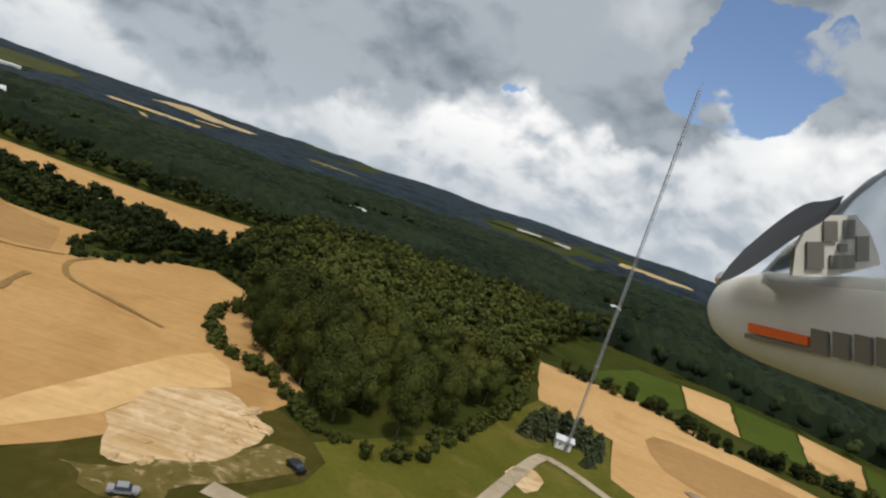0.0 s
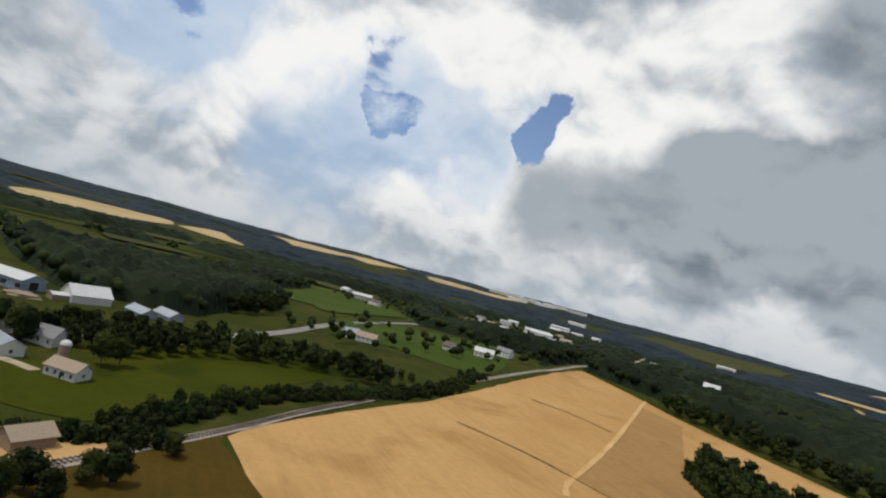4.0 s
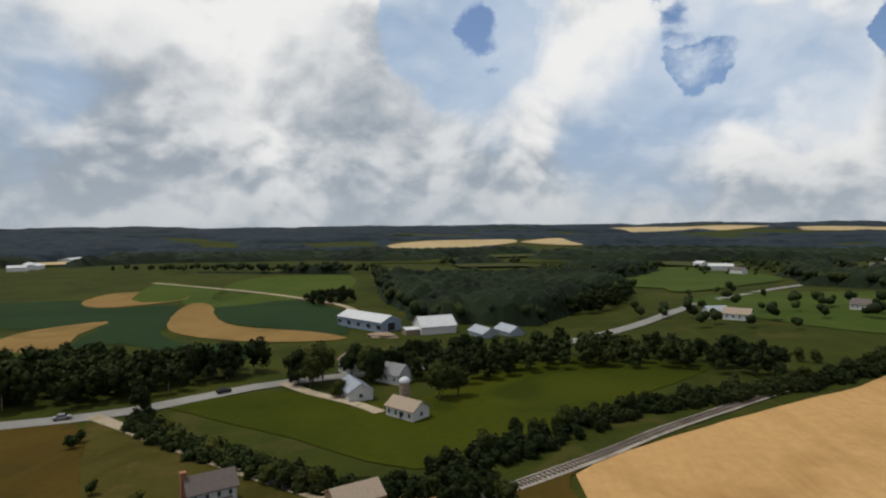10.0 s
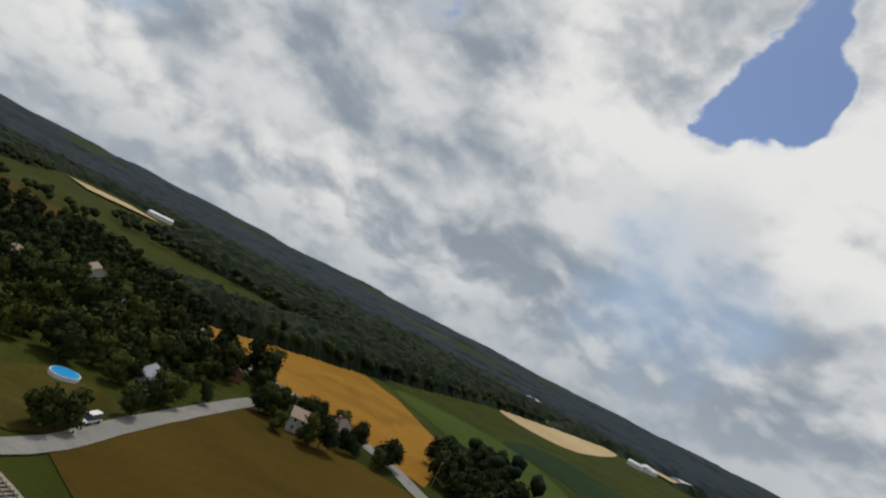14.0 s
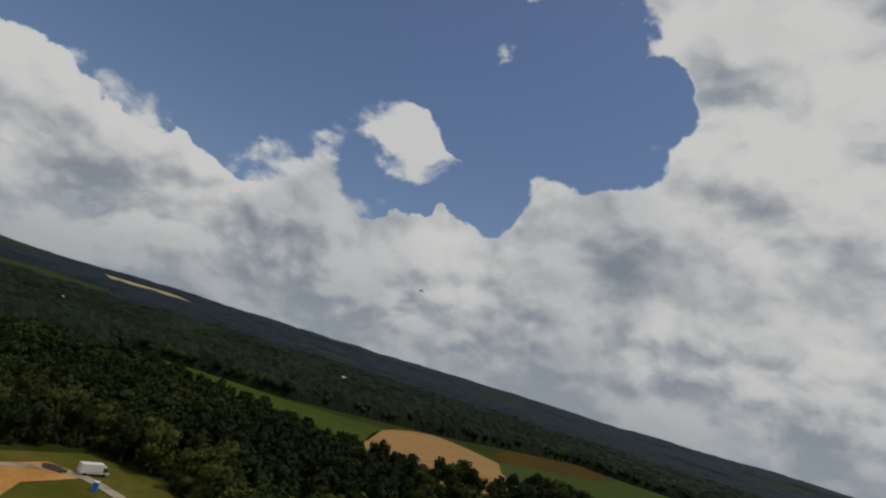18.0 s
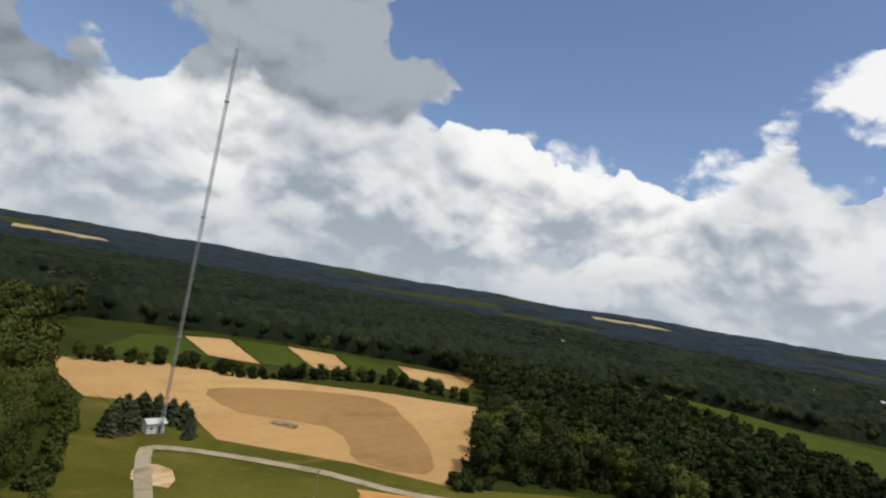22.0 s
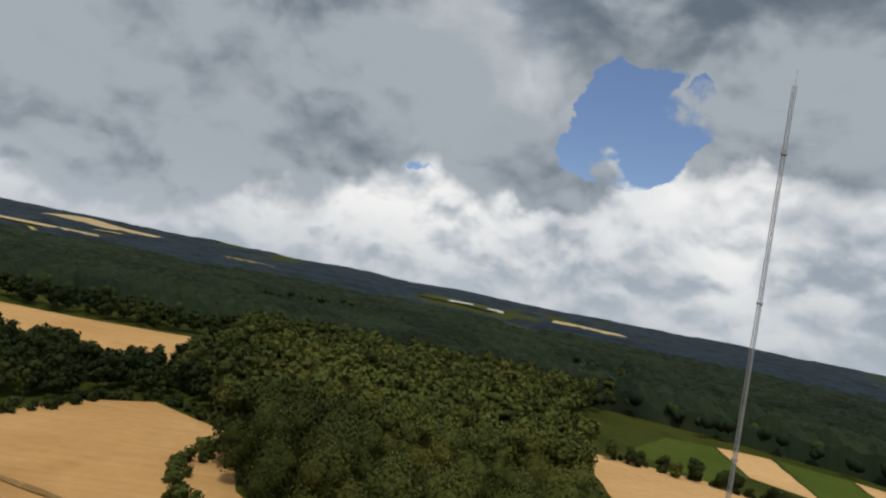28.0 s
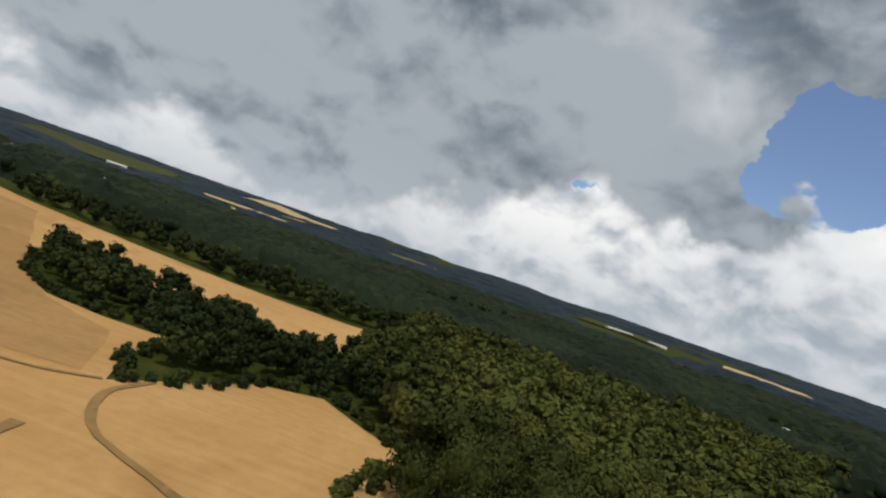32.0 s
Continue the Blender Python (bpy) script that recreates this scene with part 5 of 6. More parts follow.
def mast():
    root = tagged(new("radio_mast"), "tall slender lattice steel radio mast beside a white hut", "mast")
    root.location = (MX, MY, ground_z(MX, MY))
    half = 0.42
    legs = [(half * math.cos(TAU * i / 3), half * math.sin(TAU * i / 3)) for i in range(3)]
    for x, y in legs:
        bm = bmesh.new()
        bar(bm, (x, y, 0), (x, y, MH), 0.085, 6)
        part("leg", bm, M["steel"], root)
    bm = bmesh.new()
    z, step = 0.3, 1.1
    while z < MH - 1:
        for i in range(3):
            a, b = legs[i], legs[(i + 1) % 3]
            bar(bm, (*a, z), (*b, z), 0.03, 3)
            bar(bm, (*a, z), (*b, z + step), 0.03, 3)
        z += step
    part("lattice", bm, M["steel"], root, "zigzag lattice bracing")
    for z in (26.0, 58.0, 90.0):
        bm = bmesh.new()
        bmesh.ops.create_cone(bm, cap_ends=True, segments=12, radius1=0.62, radius2=0.62, depth=0.5, matrix=Matrix.Translation((0, 0, z)))
        part("collar", bm, M["steel"], root)
    bm = bmesh.new()
    bar(bm, (0, 0, MH), (0, 0, MH + 3.5), 0.05, 6)
    part("aerial", bm, M["steel"], root)


mast()

# ---------------------------------------------------------------- buildings


def box(bm, x0, x1, y0, y1, z0, z1):
    v = [bm.verts.new(p) for p in ((x0, y0, z0), (x1, y0, z0), (x1, y1, z0), (x0, y1, z0), (x0, y0, z1), (x1, y0, z1), (x1, y1, z1), (x0, y1, z1))]
    for f in ((0, 3, 2, 1), (4, 5, 6, 7), (0, 1, 5, 4), (1, 2, 6, 5), (2, 3, 7, 6), (3, 0, 4, 7)):
        bm.faces.new([v[i] for i in f])


def gable_walls(length, depth, high, rise):
    bm = bmesh.new()
    hx, hy = length / 2, depth / 2
    rows = []
    for x in (-hx, hx):
        rows.append([bm.verts.new(p) for p in ((x, -hy, -0.6), (x, hy, -0.6), (x, hy, high), (x, 0, high + rise), (x, -hy, high))])
    a, b = rows
    bm.faces.new(a[::-1])
    bm.faces.new(b)
    for i in range(5):
        j = (i + 1) % 5
        bm.faces.new((a[i], a[j], b[j], b[i]))
    return bm


def roof_slab(length, depth, high, rise, side, over=0.45, thick=0.18):
    """One slope of a gable roof, with its overhang and thickness."""
    bm = bmesh.new()
    hx, hy = length / 2 + over, depth / 2 + over
    drop = rise * over / (depth / 2)
    low, top = high - drop + 0.06, high + rise + 0.06
    lower = [(-hx, side * hy, low), (hx, side * hy, low), (hx, 0, top), (-hx, 0, top)]
    v = [bm.verts.new(p) for p in lower] + [bm.verts.new((x, y, z + thick)) for x, y, z in lower]
    for f in ((0, 1, 2, 3), (7, 6, 5, 4), (0, 4, 5, 1), (1, 5, 6, 2), (2, 6, 7, 3), (3, 7, 4, 0)):
        bm.faces.new([v[i] for i in f])
    bmesh.ops.recalc_face_normals(bm, faces=bm.faces)
    return bm


def seam_ribs(length, depth, high, rise, side, gap, over=0.45):
    """Standing seams of a metal roof."""
    bm = bmesh.new()
    n = int(length / gap)
    drop = rise * over / (depth / 2)
    for i in range(n + 1):
        x = -length / 2 + length * i / n
        bar(bm, (x, side * (depth / 2 + over), high - drop + 0.27), (x, 0, high + rise + 0.27), 0.05, 3)
    return bm


def opening(parent, name, side, along, z, w, h, length, depth, frame_mat, fill):
    """A window or door set proud in a wall. side: 0 front (-y), 1 back, 2 left end, 3 right end."""
    bm = bmesh.new()
    box(bm, -w / 2, w / 2, -0.05, 0.05, 0, h)
    ob = part(name, bm, frame_mat, parent)
    pane = bmesh.new()
    box(pane, -w / 2 + 0.09, w / 2 - 0.09, -0.075, -0.045, 0.09, h - 0.09)
    p = part("pane" if name == "window" else "leaf", pane, fill, ob)
    turn, place = {0: (0, (along, -depth / 2 - 0.03, z)), 1: (180, (along, depth / 2 + 0.03, z)), 2: (-90, (-length / 2 - 0.03, along, z)), 3: (90, (length / 2 + 0.03, along, z))}[side]
    ob.matrix_basis = pose(*place, 0, 0, turn)
    return ob


def building(name, x, y, turn, length, depth, high, rise, wall, roof, label, category="house", windows=(), doors=(), chimney=None, seams=0.0, group="", sunk=0.0):
    root = tagged(new(name), label, category, group)
    root.matrix_world = pose(x, y, ground_z(x, y) + 0.2 - sunk, 0, 0, turn)
    part("wall", gable_walls(length, depth, high, rise), wall, root)
    for side in (-1, 1):
        slab = part("roof", roof_slab(length, depth, high, rise, side), roof, root)
        if seams:
            part("seam", seam_ribs(length, depth, high, rise, side, seams), roof, slab)
    for w in windows:
        opening(root, "window", *w, length, depth, M["white"], M["glass"])
    for d in doors:
        opening(root, "door", *d, length, depth, M["white"], M["dark"])
    if chimney:
        cx, cy, top, mat = chimney
        bm = bmesh.new()
        box(bm, cx - 0.45, cx + 0.45, cy - 0.45, cy + 0.45, -0.3, top)
        box(bm, cx - 0.55, cx + 0.55, cy - 0.55, cy + 0.55, top, top + 0.18)
        part("chimney", bm, mat, root)
    return root


def rows_of(side, n, span, z, w=0.95, h=1.4):
    return [(side, -span / 2 + span * i / (n - 1), z, w, h) for i in range(n)]


# farmhouse on the lawn, its facade towards the flying field
farmhouse = building("farmhouse", -151.7, -14.1, -51, 8.2, 5.6, 4.3, 2.1, M["siding"], M["shingle"], "white two-storey farmhouse with a dark shingle roof and tall brick chimney",
                     windows=rows_of(1, 4, 6.0, 2.7, 0.8, 1.15) + rows_of(1, 3, 5.6, 0.7, 0.8, 1.25) + [(2, -1.4, 2.7, 0.75, 1.15), (2, 1.4, 2.7, 0.75, 1.15), (2, 1.4, 0.8, 0.75, 1.2), (3, -1.6, 2.7, 0.75, 1.15), (3, 1.6, 2.7, 0.75, 1.15)],
                     doors=[(1, -1.6, 0.1, 1.0, 2.1)], chimney=(4.5, 0.0, 7.4, M["brick"]))
bm = bmesh.new()
box(bm, -3.2, 0.2, 2.8, 4.3, 2.3, 2.5)
box(bm, -3.0, -2.85, 4.05, 4.2, -0.3, 2.3)
box(bm, -0.15, 0.0, 4.05, 4.2, -0.3, 2.3)
part("porch", bm, M["shingle"], farmhouse)
building("bungalow", -154.3, 12.2, 128, 8.8, 6.6, 2.4, 1.8, M["timber"], M["tan_roof"], "low bungalow with a broad tan shingle roof on bare sand", windows=rows_of(1, 3, 6.5, 0.9) + [(3, 0, 0.9, 1.4, 1.1)], doors=[(1, 0.9, 0.05, 1.0, 2.0)])
cottage = building("cottage", -207.1, 13.3, 56, 10.0, 6.5, 2.7, 2.0, M["siding"], M["tan_roof"], "white cottage with a tan roof and a row of porch openings", windows=rows_of(0, 4, 7.5, 0.7, 1.0, 1.4) + [(3, 0, 0.8, 1.2, 1.3)], doors=[(0, 0.6, 0.05, 1.0, 2.0)])
building("cottage", -225, -6, 32, 12.0, 7.5, 2.7, 2.3, M["siding"], M["grey_tin"], "white cottage with a pale grey metal roof", windows=rows_of(0, 3, 8, 0.8) + [(3, 0, 0.8, 1.2, 1.3)], doors=[(0, 1.8, 0.05, 1.0, 2.0)], seams=0.8)
building("farm_cottage", -254, -14.2, 40, 9.0, 7.0, 4.2, 2.4, M["siding"], M["tan_roof"], "white house half hidden by farmyard trees", windows=rows_of(0, 3, 6, 2.4) + rows_of(0, 3, 6, 0.6, 0.9, 1.2))
building("farm_cottage", -243.6, 2.6, 60, 10.0, 7.5, 3.0, 2.8, M["siding"], M["slate"], "white house with a grey roof half hidden by trees", windows=rows_of(0, 3, 7, 0.9))
barn = building("barn", -350, -31, 52, 36, 13, 4.8, 2.8, M["blue_wall"], M["tin"], "long blue-grey farm barn with a white metal roof", "barn", doors=[(3, 0.0, 0.1, 5.0, 4.2)] + [(0, -16 + 8 * i, 1.2, 3.5, 2.2) for i in range(5)], seams=2.0)
building("barn", -338, 5, 118, 18, 13, 3.6, 4.2, M["siding"], M["tin"], "barn with a broad white metal roof", "barn", doors=[(1, 3.0, 0.1, 3.5, 3.2)], seams=1.8)
building("lean_to", -332, -5, 118, 9, 7, 2.4, 0.8, M["timber"], M["tin"], "low open shed with a pale metal roof", "shed")
for x, y in ((-329, 29.3), (-334, 41.7)):
    building("greenhouse", x, y, 32, 14, 8, 1.8, 2.4, M["grey_tin"], M["grey_tin"], "low grey greenhouse behind the farm trees", "greenhouse", group="greenhouses")


def silo(x, y):
    root = tagged(new("silo"), "small silo with a bright metal dome beside the cottages", "silo")
    root.location = (x, y, ground_z(x, y))
    bm = bmesh.new()
    bmesh.ops.create_cone(bm, cap_ends=True, segments=20, radius1=1.6, radius2=1.6, depth=5.5, matrix=Matrix.Translation((0, 0, 2.75)))
    part("shaft", bm, M["timber"], root)
    bm = bmesh.new()
    bmesh.ops.create_uvsphere(bm, u_segments=20, v_segments=10, radius=1.75, matrix=Matrix.Translation((0, 0, 5.5)) @ Matrix.Diagonal((1, 1, 0.85, 1)))
    bmesh.ops.delete(bm, geom=[v for v in bm.verts if v.co.z < 5.35], context="VERTS")
    part("dome", bm, M["tin"], root)
    for z in (1.2, 2.6, 4.0):
        bm = bmesh.new()
        bmesh.ops.create_cone(bm, cap_ends=True, segments=20, radius1=1.65, radius2=1.65, depth=0.12, matrix=Matrix.Translation((0, 0, z)))
        part("hoop", bm, M["steel"], root)


silo(-222, 10)

# hut at the foot of the mast
building("mast_hut", 54.5, 155, -6, 4.6, 3.2, 2.6, 0.7, M["white"], M["tin"], "small white hut at the foot of the mast", "hut", windows=[(0, -1.2, 1.0, 0.8, 0.7)], doors=[(0, 0.9, 0.05, 0.9, 2.0)])

# club house of the flying field
club = building("club_house", 73.7, 38.5, -54, 14.0, 6.6, 2.7, 1.1, M["grey_tin"], M["tin"], "long low club house with a white metal roof", "club house", windows=rows_of(0, 3, 6.5, 0.9, 1.3, 1.0) + [(2, 0, 0.9, 1.2, 1.0)], doors=[(0, 4.6, 0.05, 1.0, 2.0), (0, -5.2, 0.05, 1.0, 2.0)], seams=1.0)
bm = bmesh.new()
box(bm, 7.1, 11.0, -2.8, 2.6, 2.3, 2.5)
for px, py in ((10.8, -2.6), (10.8, 2.4), (7.3, -2.6)):
    box(bm, px - 0.08, px + 0.08, py - 0.08, py + 0.08, -0.4, 2.3)
part("lean_to", bm, M["shingle"], club)
for i in range(3):
    bm = bmesh.new()
    box(bm, -0.9, 0.9, -0.35, 0.35, 0.68, 0.76)
    box(bm, -0.9, 0.9, -0.85, -0.6, 0.4, 0.46)
    box(bm, -0.9, 0.9, 0.6, 0.85, 0.4, 0.46)
    for px in (-0.6, 0.6):
        box(bm, px - 0.05, px + 0.05, -0.7, 0.7, -0.1, 0.4)
        box(bm, px - 0.05, px + 0.05, -0.06, 0.06, 0.4, 0.7)
    root = tagged(new("picnic_table"), "white picnic table beside the club house", "table", "picnic tables")
    root.matrix_world = pose(67.0 + 2.3 * i, 34.0 - 3.2 * i, 0.3, 0, 0, -54)
    part("table_frame", bm, M["white"], root)


def toilet(x, y, turn):
    root = tagged(new("portable_toilet"), "blue plastic portable toilet with a white roof", "toilet", "portable toilets")
    root.matrix_world = pose(x, y, ground_z(x, y) + 0.12, 0, 0, turn)
    bm = bmesh.new()
    box(bm, -0.58, 0.58, -0.58, 0.58, 0, 2.1)
    part("cabin", bm, M["blue"], root)
    bm = bmesh.new()
    box(bm, -0.62, 0.62, -0.62, 0.62, 2.1, 2.3)
    part("roof", bm, M["white"], root)
    bm = bmesh.new()
    box(bm, -0.42, 0.42, -0.62, -0.585, 0.1, 1.95)
    part("door", bm, M["blue"], root)


for i in range(3):
    toilet(53.4 + 1.0 * i, 49.6 - 1.15 * i, -48)
toilet(88.1, 30.1, 20)
toilet(104.9, 42.9, 0)


def pole(x, y, high, label, lamp=False):
    root = tagged(new("flood_light" if lamp else "wooden_pole"), label, "pole")
    root.location = (x, y, ground_z(x, y))
    bm = bmesh.new()
    bar(bm, (0, 0, -0.4), (0, 0, high), 0.11, 8)
    part("shaft", bm, M["steel"] if lamp else M["timber"], root)
    bm = bmesh.new()
    box(bm, -0.8, 0.8, -0.08, 0.08, high - 0.3, high - 0.15)
    arm = part("crossarm", bm, M["timber"], root)
    if lamp:
        for s in (-0.6, 0.6):
            bm = bmesh.new()
            box(bm, s - 0.25, s + 0.25, -0.2, 0.2, high - 0.15, high + 0.25)
            part("lamp_head", bm, M["white"], arm)


pole(59, 54.6, 7.5, "tall pole with two white lamp heads on the grass", True)
pole(59.3, 98.9, 7.0, "wooden pole standing on the grass")
for x, y in ((-225.1, -66.3), (-202.9, -103.4), (-241.1, -54.9), (-187, -144.2), (-254, -25.9)):
    pole(x, y, 9.0, "wooden utility pole beside the road")


def bund(x, y, turn, w, d):
    root = tagged(new("sand_pit"), "low framed pit of earth in the grass", "pit", "pits")
    root.matrix_world = pose(x, y, ground_z(x, y) + 0.2, 0, 0, turn)
    for a in (-1, 1):
        for name, sx, sy, ox, oy in (("kerb", w / 2, 0.16, 0, a * d / 2), ("kerb", 0.16, d / 2, a * w / 2, 0)):
            bm = bmesh.new()
            box(bm, ox - sx, ox + sx, oy - sy, oy + sy, -0.2, 0.35)
            part(name, bm, M["gravel"], root)
    bm = bmesh.new()
    box(bm, -w / 2, w / 2, -d / 2, d / 2, -0.2, 0.1)
    part("bed", bm, M["tie"], root)


bund(56.4, 58.4, -45, 5.2, 1.6)
bund(60.9, 53, -55, 5.2, 1.6)

# show park: long shed, hall, hut, shop
shed = building("long_shed", 0.5, -82.5, -54.7, 66, 9.6, 3.4, 2.4, M["siding"], M["tin"], "very long open white shed with a pale metal roof", "shed", doors=[(2, 0.0, 0.05, 7.6, 3.2)] + [(0, -29 + 6.4 * i, 0.1, 4.6, 2.6) for i in range(10)], seams=1.5)
building("shed_porch", 24.6, -112.6, -54.7, 5, 12.6, 4.4, 2.8, M["siding"], M["tin"], "raised porch at the end of the long shed", "shed")
hall = building("show_hall", 23, -82, -52, 20, 14, 4.2, 3.2, M["siding"], M["grey_tin"], "show hall with a blue-grey metal roof and glazed gable", "hall", windows=rows_of(0, 5, 15, 1.0, 1.8, 1.9), doors=[(2, -3.6, 0.1, 3.0, 3.2), (2, 0.6, 0.1, 3.0, 3.6), (2, 4.4, 0.1, 2.4, 3.0)], seams=1.2)
building("hall_annex", 34.6, -96.4, -52, 11, 11, 4.0, 2.6, M["siding"], M["grey_tin"], "rear wing of the show hall with a blue-grey roof", "hall", windows=rows_of(0, 3, 7, 1.0, 1.8, 1.9), seams=1.2)
bm = bmesh.new()
box(bm, -2.0, 2.0, -14, 14, 0, 0.35)
terrace = tagged(new("terrace"), "white paved terrace set with dark shrubs before the hall", "terrace")
terrace.matrix_world = pose(35.3, -74.6, 0.25, 0, 0, -52 + 90)
part("paving", bm, M["white"], terrace)
terrace.matrix_world = pose(32.7, -76.6, 0.25, 0, 0, 38 + 90 - 90 + 0)
bm = bmesh.new()
box(bm, -2.0, 2.0, -9, 9, 0, 0.35)
front = tagged(new("terrace"), "white paved strip with dark shrubs at the hall gable", "terrace")
front.matrix_world = pose(13.2, -62.7, 0.25, 0, 0, -52)
part("paving", bm, M["white"], front)
for i in range(9):
    a = i / 8
    plant_tree(7.5 + 11.5 * a, -66.5 + 8.0 * a, 1.5 + 0.5 * (i % 3), "small dark shrub on the white terrace", "terrace shrubs", "terrace_shrub")
for i in range(10):
    a = i / 9
    plant_tree(21.0 + 17.5 * a, -60.0 - 25.0 * a, 1.6 + 0.7 * (i % 3), "small dark shrub on the white terrace", "terrace shrubs", "terrace_shrub")
building("park_hut", -1.5, -135.5, -40, 11, 6.4, 3.0, 2.0, M["siding"], M["tin"], "weathered white hut beside the lane", "hut", windows=rows_of(0, 3, 7, 1.0))
shop = building("workshop", -36.5, -92.3, -51, 20, 5.8, 3.0, 1.5, M["grey_tin"], M["grey_tin"], "workshop with a blue-grey metal roof beside the railway", "workshop", doors=[(2, 0.4, 0.05, 4.4, 3.2)] + rows_of(0, 7, 18, 0.2, 1.5, 2.2), seams=1.0)
building("workshop_annex", -27.3, -104.8, -51, 4.5, 4.4, 4.0, 1.2, M["white"], M["white"], "bright white annex of the workshop", "workshop")
building("pavilion", -33, -80, 38, 5.0, 3.6, 2.4, 0.9, M["timber"], M["white"], "small pavilion with a bright white roof", "pavilion")
building("pavilion", -30.1, -83.3, 38, 4.6, 4.6, 2.3, 0.9, M["timber"], M["shingle"], "small open pavilion with a dark roof", "pavilion")
building("trackside_shed", -61.9, -66.1, -46, 4.2, 3.2, 2.4, 0.9, M["red"], M["red"], "small red-roofed shed beside the railway", "shed")
for x, y, turn in ((74.8, -71.6, 70), (78.6, -93.7, 10), (80.1, -99.9, 60)):
    building("site_trailer", x, y, turn, 8.0, 2.6, 2.5, 0.3, M["white"], M["tin"], "white site trailer at the edge of the car park", "trailer", windows=rows_of(0, 3, 5, 1.0, 0.9, 0.8), group="trailers")

# village and road houses
ROOFS = [M["slate"], M["shingle"], M["tan_roof"], M["grey_tin"], M["tin"]]
for i, (x, y) in enumerate(HOUSES_SOUTH):
    two = i % 3 != 0
    w = 8.0 + (i * 37 % 5)
    building("village_house", x, y, (i * 53) % 180, w, 6.8, 4.6 if two else 2.6, 2.2, M["siding"] if i % 4 else M["brick"], ROOFS[(i * 7) % 4], ("two-storey" if two else "low") + " village house standing among garden trees",
             windows=rows_of(0, 3, w - 3, 0.9) + rows_of(1, 3, w - 3, 0.9) + (rows_of(0, 3, w - 3, 3.3) + rows_of(1, 3, w - 3, 3.3) if two else []), doors=[(0, w / 2 - 2.4, 0.05, 1.0, 2.0)], chimney=(1.5, 0.4, 8.0 if two else 5.4, M["brick"]) if i % 2 else None)
building("white_barn", 399, -352, 118, 22, 12, 4.5, 4.0, M["white"], M["tin"], "white barn alone on the south slope", "barn")
building("packing_hall", -478, 572, 97, 84, 20, 5.0, 2.0, M["white"], M["tin"], "very long white hall at the village edge", "hall", windows=rows_of(0, 12, 74, 2.2, 2.4, 1.2) + rows_of(1, 12, 74, 2.2, 2.4, 1.2), sunk=2)
building("gate_house", -543, 712, 40, 20, 14, 7, 5, M["white"], M["tin"], "tall white house at the village edge", "house", sunk=2)
for i, (x, y, turn, w, high) in enumerate(TOWN):
    building("town_house" if w < 25 else "town_hall", x, y, turn, w, 8.5 if w < 25 else w * 0.35, high, 2.6, M["white"] if i % 3 else M["siding"], ROOFS[i % 5] if w < 25 else M["tin"], "pale building of the small town among trees" if w < 25 else "long pale hall at the edge of the town",
             windows=rows_of(0, 4, w * 0.7, 1.0) + rows_of(1, 4, w * 0.7, 1.0), group="buildings of the town")
for x, y, turn, w in ((-816, -623, 30, 40), (-853, -659, 60, 26), (-1024, -727, 10, 50), (-771, -608, 120, 22), (-1098, 901, 40, 60), (-1298, 1051, 60, 50), (696, 313, 20, 14), (749, 330, 0, 16), (792, 20, 40, 30), (-91.7, 716, 60, 26),
                     (362, 2180, 10, 90), (480, 2120, 10, 60), (194, 561, 30, 16), (-829, 288, 20, 16), (840, -40, 10, 24), (900, 700, 0, 30), (-840, -985, 20, 40), (-56, -950, 10, 36)):
    building("far_building", x, y, turn, w, w * 0.35 + 5, 5.0, 2.6, M["white"], M["tin"], "distant white farm building between woods", "building")

# pools, patio, vehicles


def round_pool(x, y, radius, label):
    root = tagged(new("swimming_pool"), label, "pool")
    root.location = (x, y, ground_z(x, y) + 0.2)
    bm = bmesh.new()
    bmesh.ops.create_cone(bm, cap_ends=True, segments=28, radius1=radius, radius2=radius, depth=1.1, matrix=Matrix.Translation((0, 0, 0.5)))
    part("tank", bm, M["white"], root)
    bm = bmesh.new()
    bmesh.ops.create_cone(bm, cap_ends=True, segments=28, radius1=radius * 0.93, radius2=radius * 0.93, depth=0.06, matrix=Matrix.Translation((0, 0, 1.08)))
    part("water", bm, M["pool"], root)


round_pool(-71.8, -120.5, 3.4, "round blue swimming pool on a back lawn")
round_pool(-142.1, -16.1, 1.5, "small round paddling pool on the lawn")

